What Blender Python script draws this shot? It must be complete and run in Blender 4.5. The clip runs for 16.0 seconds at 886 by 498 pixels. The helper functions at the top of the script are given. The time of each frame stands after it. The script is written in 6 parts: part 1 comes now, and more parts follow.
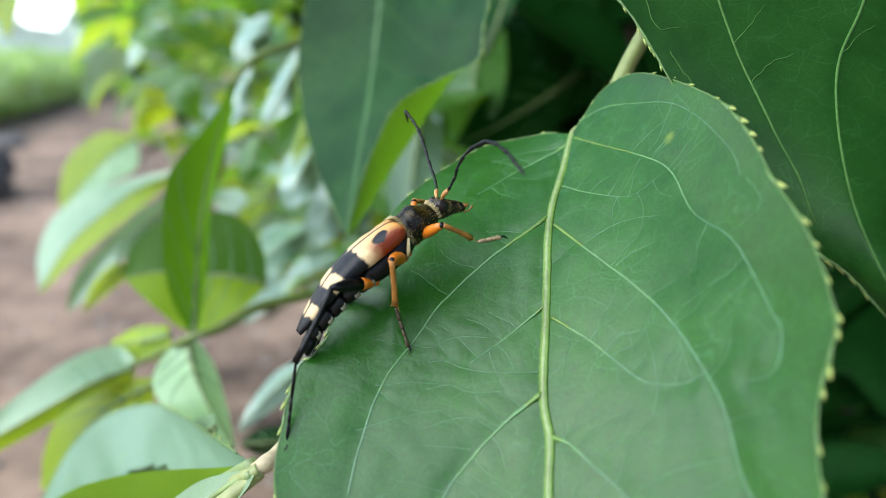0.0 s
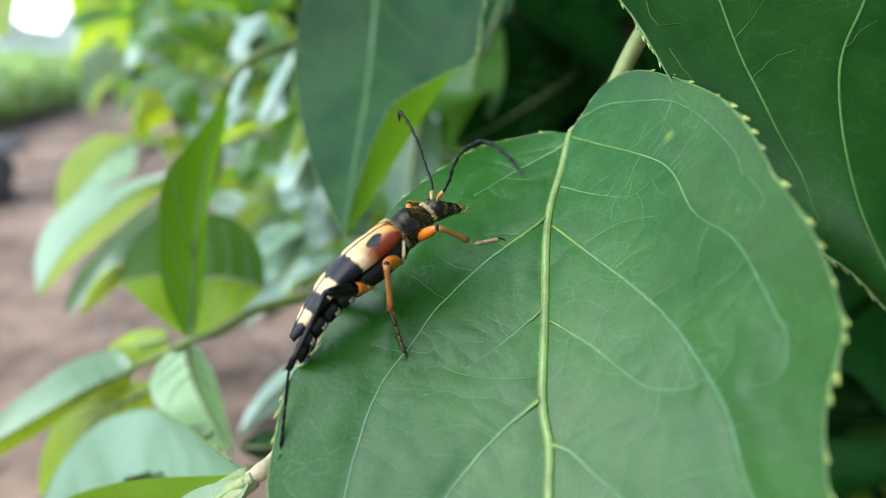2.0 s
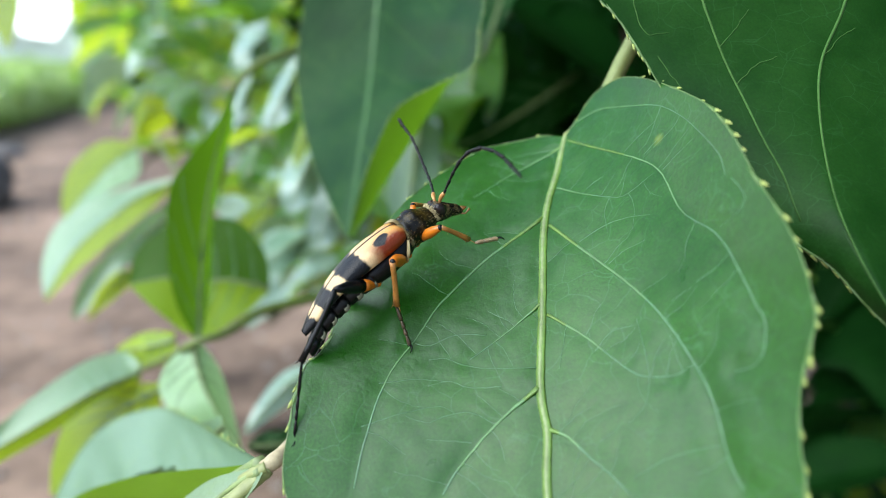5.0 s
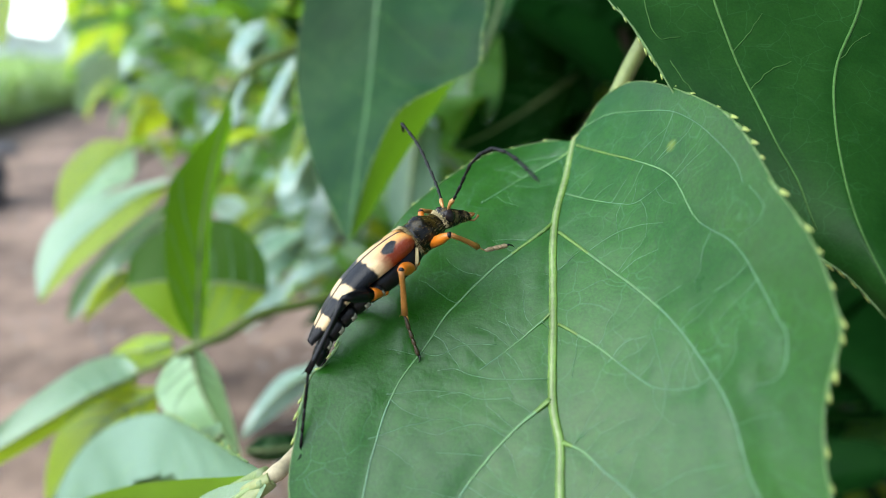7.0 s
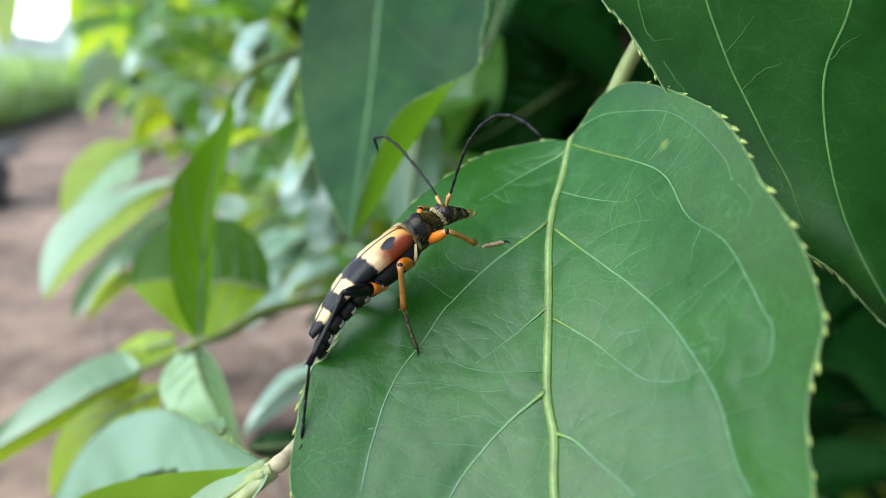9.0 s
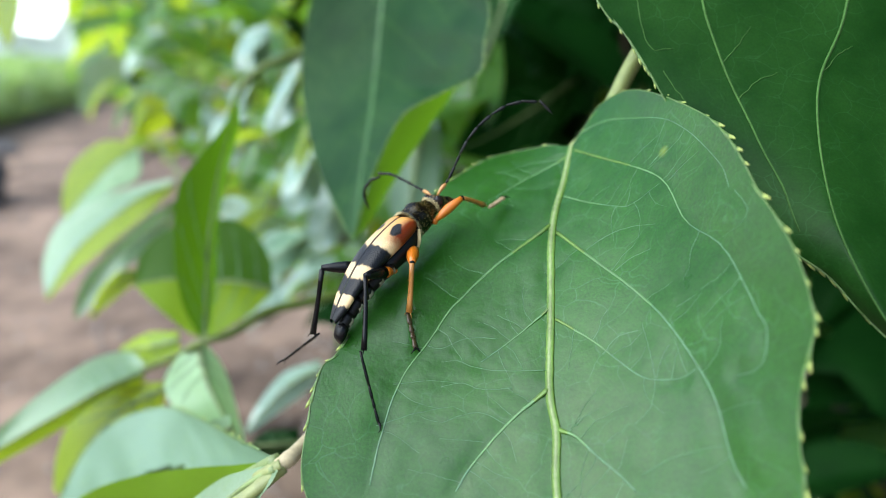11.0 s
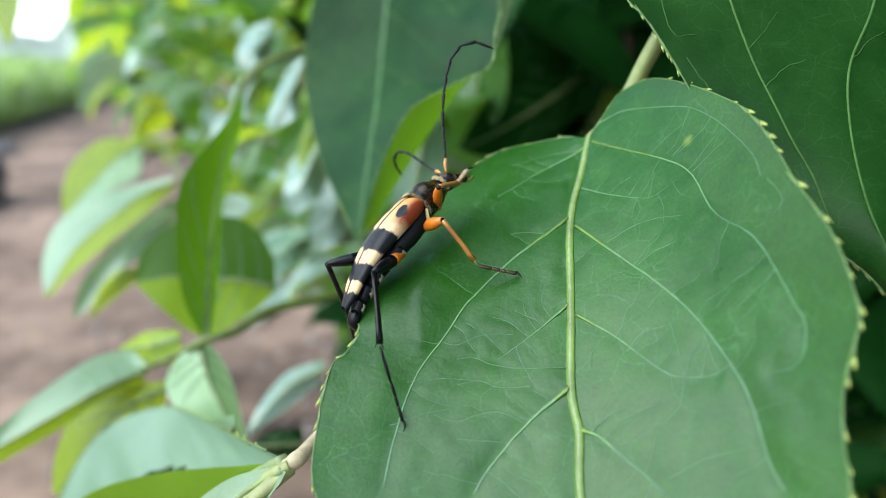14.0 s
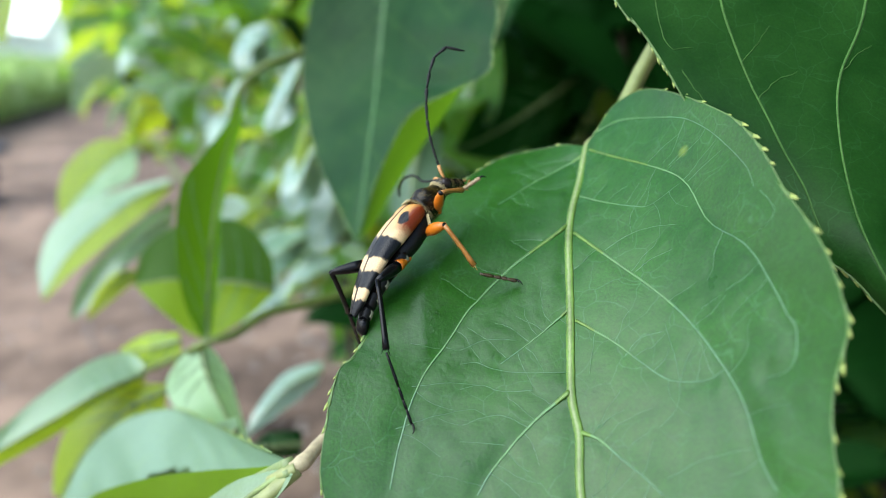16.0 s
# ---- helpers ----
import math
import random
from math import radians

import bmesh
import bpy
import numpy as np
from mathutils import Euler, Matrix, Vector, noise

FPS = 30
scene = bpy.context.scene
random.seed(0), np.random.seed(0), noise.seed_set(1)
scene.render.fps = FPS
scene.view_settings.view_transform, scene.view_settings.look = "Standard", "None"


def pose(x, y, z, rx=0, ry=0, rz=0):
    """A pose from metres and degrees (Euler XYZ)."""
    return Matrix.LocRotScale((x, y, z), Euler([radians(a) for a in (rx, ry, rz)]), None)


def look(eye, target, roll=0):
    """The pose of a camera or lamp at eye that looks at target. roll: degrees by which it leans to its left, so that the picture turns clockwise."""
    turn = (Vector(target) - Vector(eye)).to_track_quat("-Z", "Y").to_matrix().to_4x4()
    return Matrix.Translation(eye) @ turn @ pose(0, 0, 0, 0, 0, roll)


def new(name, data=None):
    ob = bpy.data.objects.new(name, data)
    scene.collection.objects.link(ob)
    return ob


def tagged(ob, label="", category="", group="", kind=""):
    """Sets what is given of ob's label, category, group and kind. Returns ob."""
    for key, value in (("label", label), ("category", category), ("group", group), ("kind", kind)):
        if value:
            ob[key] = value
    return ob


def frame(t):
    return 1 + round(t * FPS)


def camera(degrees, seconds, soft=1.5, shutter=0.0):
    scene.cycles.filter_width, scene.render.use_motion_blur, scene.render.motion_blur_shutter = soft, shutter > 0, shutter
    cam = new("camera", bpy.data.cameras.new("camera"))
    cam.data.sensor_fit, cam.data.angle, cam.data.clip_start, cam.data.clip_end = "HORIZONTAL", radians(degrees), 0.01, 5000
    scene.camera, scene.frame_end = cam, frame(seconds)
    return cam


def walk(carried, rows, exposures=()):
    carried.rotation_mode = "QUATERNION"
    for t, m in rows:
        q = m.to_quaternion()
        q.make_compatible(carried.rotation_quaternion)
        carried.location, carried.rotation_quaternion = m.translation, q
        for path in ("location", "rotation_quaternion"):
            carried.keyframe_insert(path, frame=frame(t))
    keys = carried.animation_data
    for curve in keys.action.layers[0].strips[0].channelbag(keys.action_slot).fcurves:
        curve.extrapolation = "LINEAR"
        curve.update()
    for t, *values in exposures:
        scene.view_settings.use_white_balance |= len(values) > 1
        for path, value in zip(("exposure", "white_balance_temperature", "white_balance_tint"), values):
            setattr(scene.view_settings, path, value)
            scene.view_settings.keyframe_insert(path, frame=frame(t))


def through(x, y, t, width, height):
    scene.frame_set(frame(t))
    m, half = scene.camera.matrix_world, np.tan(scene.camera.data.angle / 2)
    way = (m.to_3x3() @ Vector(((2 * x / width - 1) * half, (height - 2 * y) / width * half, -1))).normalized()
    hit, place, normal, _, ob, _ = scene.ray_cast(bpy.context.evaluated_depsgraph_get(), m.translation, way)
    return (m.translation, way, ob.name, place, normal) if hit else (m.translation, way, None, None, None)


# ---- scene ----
# The lens of a phone held close to a leaf, focused on the beetle.
cam = camera(66, 16.0, soft=0.5)
cam.data.dof.use_dof = True
cam.data.dof.focus_distance = 0.0484
cam.data.dof.aperture_fstop = 24.0
walk(cam, [(t, pose(*p)) for t, *p in (
    (0, 0.00073, 0.00125, -0.0004, 74.849, -0.767, 0.536), (0.5, 0.00022, 0.00311, -0.0008, 74.927, -0.774, 0.318),
    (1, 0.00174, 0.00328, -0.00131, 74.931, -0.307, 0.781), (1.5, 0.00113, 0.00317, -9e-05, 74.637, -0.36, 0.522),
    (2, 0.00103, 0.00225, -0.00041, 74.788, -0.264, 0.448), (2.5, 0.00087, 0.00228, -0.00021, 74.851, -0.205, 0.4),
    (3, 0.00014, 0.00039, 0.00027, 74.888, -0.257, 0.073), (3.5, 0, -0, -0, 74.993, 0.003, -0.001),
    (4, 0.00088, -0.00097, 4e-05, 74.983, 0.233, 0.288), (6.5, 0.00065, 0.00075, -0.00013, 75.146, -0.004, 0.212),
    (7, -0.00012, 0.00071, 0.00025, 75.032, -0.07, -0.064), (7.5, 0.00044, 0.00014, 0.00041, 75, 0.063, 0.2),
    (8, 0.00071, 0.00051, -0.00022, 75.161, 0.16, 0.266), (8.5, 0.00043, -0.00014, 0.00053, 75.058, -0.163, 0.185),
    (9, 0.00016, -0.00053, 0.00023, 75.117, -0.161, 0.141), (11.5, -0.00097, -0.00212, 0.00083, 75.179, -0.51, -0.055),
    (12, -0.00148, -0.00074, -0.00019, 75.344, -0.542, -0.134), (12.5, -0.00118, 0.00067, -0.00083, 75.459, -0.608, 0.248),
    (13, -0.00098, -3e-05, -0.00051, 75.333, -0.504, 0.343), (13.5, -0.00236, 0.00018, -0.00029, 75.293, -0.798, -0.252),
    (14, -0.00156, -0.00028, -0.00036, 75.29, -0.543, 0.012), (14.5, -0.00108, 1e-05, -1e-05, 75.231, -0.501, 0.11),
    (15, -0.00182, 0.00105, -0.00034, 75.24, -0.44, -0.24), (15.5, -0.00213, -0.00024, 0.00048, 75.204, -0.664, -0.4),
    (16, -0.00227, -0.00141, 0.00064, 75.157, -0.57, -0.559),
)])

# Overcast sky, brightest high up and beyond the shrub.
world = bpy.data.worlds.new("overcast_sky")
scene.world = world
world.use_nodes = True
sky = world.node_tree.nodes.new("ShaderNodeTexSky")
sky.sky_type, sky.sun_disc = "NISHITA", False
sky.sun_elevation, sky.sun_rotation = radians(46), radians(-118)
sky.air_density, sky.dust_density, sky.ozone_density = 1.0, 1.5, 1.5
back = world.node_tree.nodes["Background"]
back.inputs["Strength"].default_value = 0.12
world.node_tree.links.new(sky.outputs[0], back.inputs["Color"])
sun = new("sun", bpy.data.lights.new("sun", "SUN"))
sun.data.energy, sun.data.angle, sun.data.color = 2.3, radians(78), (0.83, 0.94, 1.0)
sun.matrix_world = look((-0.613, -0.326, 0.719), (0, 0, 0))
scene.view_settings.exposure = 1.42


# ---- materials ----
def nodes_of(name):
    m = bpy.data.materials.new(name)
    m.use_nodes = True
    nt = m.node_tree
    return m, nt, nt.nodes["Principled BSDF"]


def node(nt, kind, **inputs):
    n = nt.nodes.new(kind)
    for key, value in inputs.items():
        n.inputs[key].default_value = value
    return n


def ramp(nt, source, stops):
    n = nt.nodes.new("ShaderNodeValToRGB")
    while len(n.color_ramp.elements) < len(stops):
        n.color_ramp.elements.new(0.5)
    for e, (at, c) in zip(n.color_ramp.elements, stops):
        e.position, e.color = at, (*c, 1) if len(c) == 3 else c
    nt.links.new(source, n.inputs["Fac"])
    return n


def coords(nt, which="Object"):
    return nt.nodes.new("ShaderNodeTexCoord").outputs[which]


def leaf_material(name, dark, light, through, glass=0.36, rough=0.42, vein=(0.2, 0.32, 0.1), share=0.35, cells=520.0, spot=None, pores=0.3, blots=95.0):
    """Waxy green blade: mottled green with a net of fine veins, some light coming through it."""
    m, nt, bsdf = nodes_of(name)
    link = nt.links.new
    uv = coords(nt)
    blot = node(nt, "ShaderNodeTexNoise", Scale=blots, Detail=4.0, Roughness=0.6)
    grain = node(nt, "ShaderNodeTexNoise", Scale=1500.0, Detail=3.0)
    warp = node(nt, "ShaderNodeTexNoise", Scale=300.0, Detail=2.0)
    for n in (blot, grain, warp):
        link(uv, n.inputs["Vector"])
    bent = nt.nodes.new("ShaderNodeVectorMath")
    bent.operation = "MULTIPLY_ADD"
    bent.inputs[1].default_value = (0.0025,) * 3
    link(warp.outputs["Color"], bent.inputs[0])
    link(uv, bent.inputs[2])
    net = node(nt, "ShaderNodeTexVoronoi", Scale=cells)
    net.feature = "DISTANCE_TO_EDGE"
    link(bent.outputs[0], net.inputs["Vector"])
    fine = node(nt, "ShaderNodeTexVoronoi", Scale=cells * 4)
    fine.feature = "DISTANCE_TO_EDGE"
    link(bent.outputs[0], fine.inputs["Vector"])
    green = ramp(nt, blot.outputs["Fac"], [(0.3, dark), (0.72, light)])
    lines = ramp(nt, net.outputs["Distance"], [(0.0, (0.4,) * 3), (0.025, (0.0,) * 3)])
    faint = ramp(nt, blot.outputs["Fac"], [(0.4, (0.0,) * 3), (0.6, (1.0,) * 3)])
    some = nt.nodes.new("ShaderNodeMath")
    some.operation = "MULTIPLY"
    link(lines.outputs["Color"], some.inputs[0])
    link(faint.outputs["Color"], some.inputs[1])
    mix = nt.nodes.new("ShaderNodeMix")
    mix.data_type = "RGBA"
    mix.inputs["B"].default_value = (*vein, 1)
    link(some.outputs[0], mix.inputs["Factor"])
    link(green.outputs["Color"], mix.inputs["A"])
    pore = node(nt, "ShaderNodeTexNoise", Scale=5200.0, Detail=3.0, Roughness=0.7)
    link(uv, pore.inputs["Vector"])
    dots = node(nt, "ShaderNodeTexVoronoi", Scale=2600.0)
    link(uv, dots.inputs["Vector"])
    pick = ramp(nt, dots.outputs["Color"], [(0.78, (0.0,) * 3), (0.8, (1.0,) * 3)])
    dot = ramp(nt, dots.outputs["Distance"], [(0.12, (1.0,) * 3), (0.24, (0.0,) * 3)])
    few = nt.nodes.new("ShaderNodeMath")
    few.operation = "MULTIPLY"
    link(pick.outputs["Color"], few.inputs[0])
    link(dot.outputs["Color"], few.inputs[1])
    rise = nt.nodes.new("ShaderNodeMath")
    rise.operation = "MULTIPLY_ADD"
    rise.inputs[1].default_value = 0.28
    link(few.outputs[0], rise.inputs[0])
    link(pore.outputs["Fac"], rise.inputs[2])
    spread = nt.nodes.new("ShaderNodeMath")
    spread.operation = "MULTIPLY_ADD"
    spread.inputs[1].default_value = 0.2
    half = nt.nodes.new("ShaderNodeMath")
    half.operation = "MULTIPLY"
    half.inputs[1].default_value = 0.8
    link(rise.outputs[0], half.inputs[0])
    link(grain.outputs["Fac"], spread.inputs[0])
    link(half.outputs[0], spread.inputs[2])
    speck = ramp(nt, spread.outputs[0], [(0.36, (1 - 0.5 * pores,) * 3), (0.64, (1 + 0.6 * pores,) * 3)])
    tint = nt.nodes.new("ShaderNodeMix")
    tint.data_type, tint.blend_type = "RGBA", "MULTIPLY"
    tint.inputs["Factor"].default_value = 1.0
    link(mix.outputs["Result"], tint.inputs["A"])
    link(speck.outputs["Color"], tint.inputs["B"])
    green_out = tint.outputs["Result"]
    if spot:
        # a yellow blemish where the blade was once pricked
        gap = nt.nodes.new("ShaderNodeVectorMath")
        gap.operation = "DISTANCE"
        gap.inputs[1].default_value = spot
        link(uv, gap.inputs[0])
        inch = nt.nodes.new("ShaderNodeMath")
        inch.operation = "MULTIPLY"
        inch.inputs[1].default_value = 500.0
        link(gap.outputs["Value"], inch.inputs[0])
        near = ramp(nt, inch.outputs[0], [(0.06, (1.0,) * 3), (0.32, (0.0,) * 3)])
        sore = nt.nodes.new("ShaderNodeMix")
        sore.data_type = "RGBA"
        sore.inputs["B"].default_value = (0.3, 0.36, 0.05, 1)
        rough_mask = nt.nodes.new("ShaderNodeMath")
        rough_mask.operation = "MULTIPLY"
        link(near.outputs["Color"], rough_mask.inputs[0])
        link(grain.outputs["Fac"], rough_mask.inputs[1])
        link(rough_mask.outputs[0], sore.inputs["Factor"])
        link(green_out, sore.inputs["A"])
        green_out = sore.outputs["Result"]
    info = nt.nodes.new("ShaderNodeObjectInfo")
    hue = node(nt, "ShaderNodeHueSaturation")
    vary = nt.nodes.new("ShaderNodeMapRange")
    vary.inputs["To Min"].default_value, vary.inputs["To Max"].default_value = 0.82, 1.18
    link(info.outputs["Random"], vary.inputs["Value"])
    link(vary.outputs["Result"], hue.inputs["Value"])
    link(green_out, hue.inputs["Color"])
    link(hue.outputs["Color"], bsdf.inputs["Base Color"])
    shine = ramp(nt, blot.outputs["Fac"], [(0.3, (rough - 0.07,) * 3), (0.75, (rough + 0.1,) * 3)])
    link(shine.outputs["Color"], bsdf.inputs["Roughness"])
    bsdf.inputs["Specular IOR Level"].default_value = glass
    high = nt.nodes.new("ShaderNodeMath")
    high.operation = "ADD"
    link(net.outputs["Distance"], high.inputs[0])
    link(fine.outputs["Distance"], high.inputs[1])
    bump = node(nt, "ShaderNodeBump", Strength=0.16, Distance=0.0001)
    link(high.outputs[0], bump.inputs["Height"])
    bump2 = node(nt, "ShaderNodeBump", Strength=min(1.0, 0.8 * pores), Distance=0.00004)
    link(rise.outputs[0], bump2.inputs["Height"])
    link(bump.outputs["Normal"], bump2.inputs["Normal"])
    link(bump2.outputs["Normal"], bsdf.inputs["Normal"])
    glow = nt.nodes.new("ShaderNodeBsdfTranslucent")
    glow.inputs["Color"].default_value = (*through, 1)
    both = nt.nodes.new("ShaderNodeMixShader")
    both.inputs[0].default_value = share
    link(bsdf.outputs[0], both.inputs[1])
    link(glow.outputs[0], both.inputs[2])
    link(both.outputs[0], nt.nodes["Material Output"].inputs["Surface"])
    return m


def plain(name, color, rough=0.5, metal=0.0, spec=0.5, scale=800.0, spread=0.25, bump=0.2, depth=0.0001, coat=0.0):
    """One surface with a grain of its own at two scales."""
    m, nt, bsdf = nodes_of(name)
    link = nt.links.new
    uv = coords(nt)
    a = node(nt, "ShaderNodeTexNoise", Scale=scale, Detail=4.0, Roughness=0.65)
    b = node(nt, "ShaderNodeTexNoise", Scale=scale * 0.15, Detail=3.0)
    link(uv, a.inputs["Vector"])
    link(uv, b.inputs["Vector"])
    add = nt.nodes.new("ShaderNodeMath")
    add.operation = "MULTIPLY_ADD"
    add.inputs[1].default_value = 0.5
    link(a.outputs["Fac"], add.inputs[0])
    half = nt.nodes.new("ShaderNodeMath")
    half.operation = "MULTIPLY"
    half.inputs[1].default_value = 0.5
    link(b.outputs["Fac"], half.inputs[0])
    link(half.outputs[0], add.inputs[2])
    lo, hi = [c * (1 - spread) for c in color], [min(1, c * (1 + spread)) for c in color]
    c = ramp(nt, add.outputs[0], [(0.35, lo), (0.65, hi)])
    link(c.outputs["Color"], bsdf.inputs["Base Color"])
    bsdf.inputs["Roughness"].default_value = rough
    bsdf.inputs["Metallic"].default_value = metal
    bsdf.inputs["Specular IOR Level"].default_value = spec
    bsdf.inputs["Coat Weight"].default_value = coat
    bsdf.inputs["Coat Roughness"].default_value = 0.15
    n = node(nt, "ShaderNodeBump", Strength=bump, Distance=depth)
    link(a.outputs["Fac"], n.inputs["Height"])
    link(n.outputs["Normal"], bsdf.inputs["Normal"])
    return m


LEAF = leaf_material("waxy_green_leaf", (0.009, 0.052, 0.0035), (0.016, 0.078, 0.006), (0.02, 0.13, 0.008), share=0.16, glass=0.38, rough=0.33, vein=(0.06, 0.15, 0.07), spot=(0.0095, -0.0107, 0.0066), cells=430.0, pores=0.5, blots=150.0)
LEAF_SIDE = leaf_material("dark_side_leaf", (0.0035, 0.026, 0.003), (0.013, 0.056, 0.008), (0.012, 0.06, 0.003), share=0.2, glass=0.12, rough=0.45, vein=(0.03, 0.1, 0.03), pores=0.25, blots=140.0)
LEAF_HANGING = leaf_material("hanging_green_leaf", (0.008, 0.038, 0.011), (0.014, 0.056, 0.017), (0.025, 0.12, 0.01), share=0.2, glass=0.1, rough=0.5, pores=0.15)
# inner shade of the shrub put into the leaf colour
LEAF_SHADED = leaf_material("shaded_leaf", (0.0035, 0.026, 0.004), (0.006, 0.04, 0.0055), (0.014, 0.07, 0.003), share=0.1, glass=0.05, rough=0.5, vein=(0.012, 0.06, 0.012), pores=0.5)
LEAF_LIME = leaf_material("yellow_green_leaf", (0.2, 0.31, 0.018), (0.28, 0.4, 0.04), (0.62, 0.76, 0.03), share=0.5, glass=0.35, rough=0.45)
LEAF_SPRING = leaf_material("spring_green_leaf", (0.1, 0.19, 0.025), (0.16, 0.27, 0.045), (0.55, 0.7, 0.04), share=0.5, glass=0.5, rough=0.36)
# green raised towards white in place of sky sheen
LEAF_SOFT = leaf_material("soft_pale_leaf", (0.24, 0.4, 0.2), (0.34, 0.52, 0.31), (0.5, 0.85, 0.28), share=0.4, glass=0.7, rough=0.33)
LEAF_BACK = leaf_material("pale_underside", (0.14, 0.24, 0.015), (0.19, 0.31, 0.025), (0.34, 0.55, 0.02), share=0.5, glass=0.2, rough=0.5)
# the next two greens have the sky's pale sheen put into the colour
LEAF_PALE = leaf_material("sky_sheen_leaf", (0.18, 0.3, 0.17), (0.26, 0.38, 0.25), (0.35, 0.55, 0.12), share=0.33, glass=0.8, rough=0.33)
LEAF_BLUE = leaf_material("blue_sheen_leaf", (0.1, 0.19, 0.115), (0.14, 0.24, 0.16), (0.24, 0.4, 0.2), share=0.18, glass=0.5, rough=0.4)
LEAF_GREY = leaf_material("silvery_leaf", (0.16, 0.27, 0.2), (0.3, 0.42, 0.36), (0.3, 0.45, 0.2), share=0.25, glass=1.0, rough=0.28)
# dark leaf green, also painted on halves that lie in shadow
LEAF_MID = leaf_material("dark_and_shaded_leaf", (0.024, 0.08, 0.005), (0.042, 0.11, 0.01), (0.12, 0.28, 0.008), share=0.45, glass=0.25)
LEAF_UNDER = leaf_material("leaf_underside", (0.03, 0.085, 0.009), (0.045, 0.105, 0.013), (0.1, 0.22, 0.007), share=0.5)
LEAF_FAR = leaf_material("shrub_leaf", (0.035, 0.12, 0.025), (0.065, 0.18, 0.04), (0.27, 0.55, 0.02), share=0.45, glass=0.7, rough=0.32)
RIB = plain("pale_green_rib", (0.16, 0.215, 0.08), 0.5, scale=2600, spread=0.3, bump=0.4)
RIB_SIDE = plain("yellow_green_rib", (0.09, 0.17, 0.025), 0.5, scale=2600, spread=0.3)
VEIN = plain("green_vein", (0.085, 0.19, 0.065), 0.5, scale=2600)
VEIN_DEEP = plain("dark_green_vein", (0.045, 0.115, 0.025), 0.7, spec=0.15, scale=2600)
VEIN_FINE = plain("fine_vein", (0.062, 0.158, 0.07), 0.45, scale=2600)
TOOTH = plain("yellow_green_margin", (0.27, 0.33, 0.08), 0.5, scale=900)
STEM = plain("green_stem", (0.085, 0.125, 0.016), 0.5, scale=500, spread=0.35)
NODE = plain("pinkish_node", (0.36, 0.3, 0.18), 0.6, scale=1500, spread=0.35, bump=0.5)
TWIG = plain("pale_twig", (0.21, 0.26, 0.085), 0.6, scale=500, spread=0.35)
PETIOLE = plain("flushed_petiole", (0.25, 0.28, 0.1), 0.5, scale=700, spread=0.3, bump=0.3)
BARK = plain("brown_bark", (0.06, 0.045, 0.03), 0.8, scale=300, spread=0.4)
RIM = plain("green_rim", (0.085, 0.16, 0.04), 0.45, scale=900)
SOIL = plain("brown_soil", (0.19, 0.128, 0.09), 0.95, spec=0.2, scale=5.0, spread=0.85, bump=0.6, depth=0.03)
STONE = plain("pale_stone", (0.25, 0.21, 0.18), 0.85, scale=20, spread=0.4)
DARK_ROCK = plain("dark_brown_rock", (0.06, 0.05, 0.042), 0.85, scale=12, spread=0.5)
# tree colour paled by painted haze
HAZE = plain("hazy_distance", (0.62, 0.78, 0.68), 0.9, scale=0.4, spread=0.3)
HEDGE = leaf_material("hedge_leaf", (0.4, 0.6, 0.14), (0.64, 0.78, 0.32), (0.4, 0.6, 0.14), share=0.3, glass=0.5, cells=40, blots=2.4)


# ---- shaping ----
from mathutils.bvhtree import BVHTree
from mathutils.kdtree import KDTree

def part(name, bm, material, parent=None, label="", smooth=True):
    data = bpy.data.meshes.new(name)
    bm.normal_update()
    bm.to_mesh(data)
    bm.free()
    for p in data.polygons:
        p.use_smooth = smooth
    for one in (material if isinstance(material, (list, tuple)) else [material]):
        data.materials.append(one)
    ob = new(name, data)
    if parent:
        ob.parent = parent
    return tagged(ob, label)


def thing(name, label, category, group="", kind="", at=None):
    ob = new(name)
    ob.empty_display_size = 0.005
    if at is not None:
        ob.matrix_world = at
    return tagged(ob, label, category, group, kind)


def spline(points, count):
    """Catmull-Rom through the points, count + 1 places at even steps of the parameter."""
    pts = [np.array(p, float) for p in points]
    pts = [2 * pts[0] - pts[1], *pts, 2 * pts[-1] - pts[-2]]
    n, out = len(pts) - 3, []
    for i in range(count + 1):
        u = min(i / count * n, n - 1e-9)
        k, u = int(u), u - int(u)
        a, b, c, d = pts[k:k + 4]
        out.append(0.5 * (2 * b + (c - a) * u + (2 * a - 5 * b + 4 * c - d) * u * u + (3 * b - a - 3 * c + d) * u ** 3))
    return out


def tube(bm, points, radii, sides=8, flat=1.0, up=(0, 0, 1), mat=0):
    """A tapered tube along points, closed at both ends; flat squeezes it along up."""
    pts = [Vector(p) for p in points]
    rings, side = [], None
    for i, p in enumerate(pts):
        way = (pts[min(i + 1, len(pts) - 1)] - pts[max(i - 1, 0)]).normalized()
        ref = Vector(up) if side is None else side.cross(way) * -1
        if side is None:
            if abs(way.dot(ref)) > 0.95:
                ref = Vector((1, 0, 0))
            side = way.cross(ref).normalized()
        else:
            side = (side - way * side.dot(way)).normalized()
        top = side.cross(way)
        r = radii[i] if hasattr(radii, "__len__") else radii
        rings.append([bm.verts.new(p + side * r * math.cos(a) + top * r * flat * math.sin(a))
                      for a in (2 * math.pi * k / sides for k in range(sides))])
    faces = []
    for a, b in zip(rings, rings[1:]):
        for k in range(sides):
            faces.append(bm.faces.new((a[k], a[(k + 1) % sides], b[(k + 1) % sides], b[k])))
    faces += [bm.faces.new(rings[0][::-1]), bm.faces.new(rings[-1])]
    for f in faces:
        f.material_index = mat
    return bm


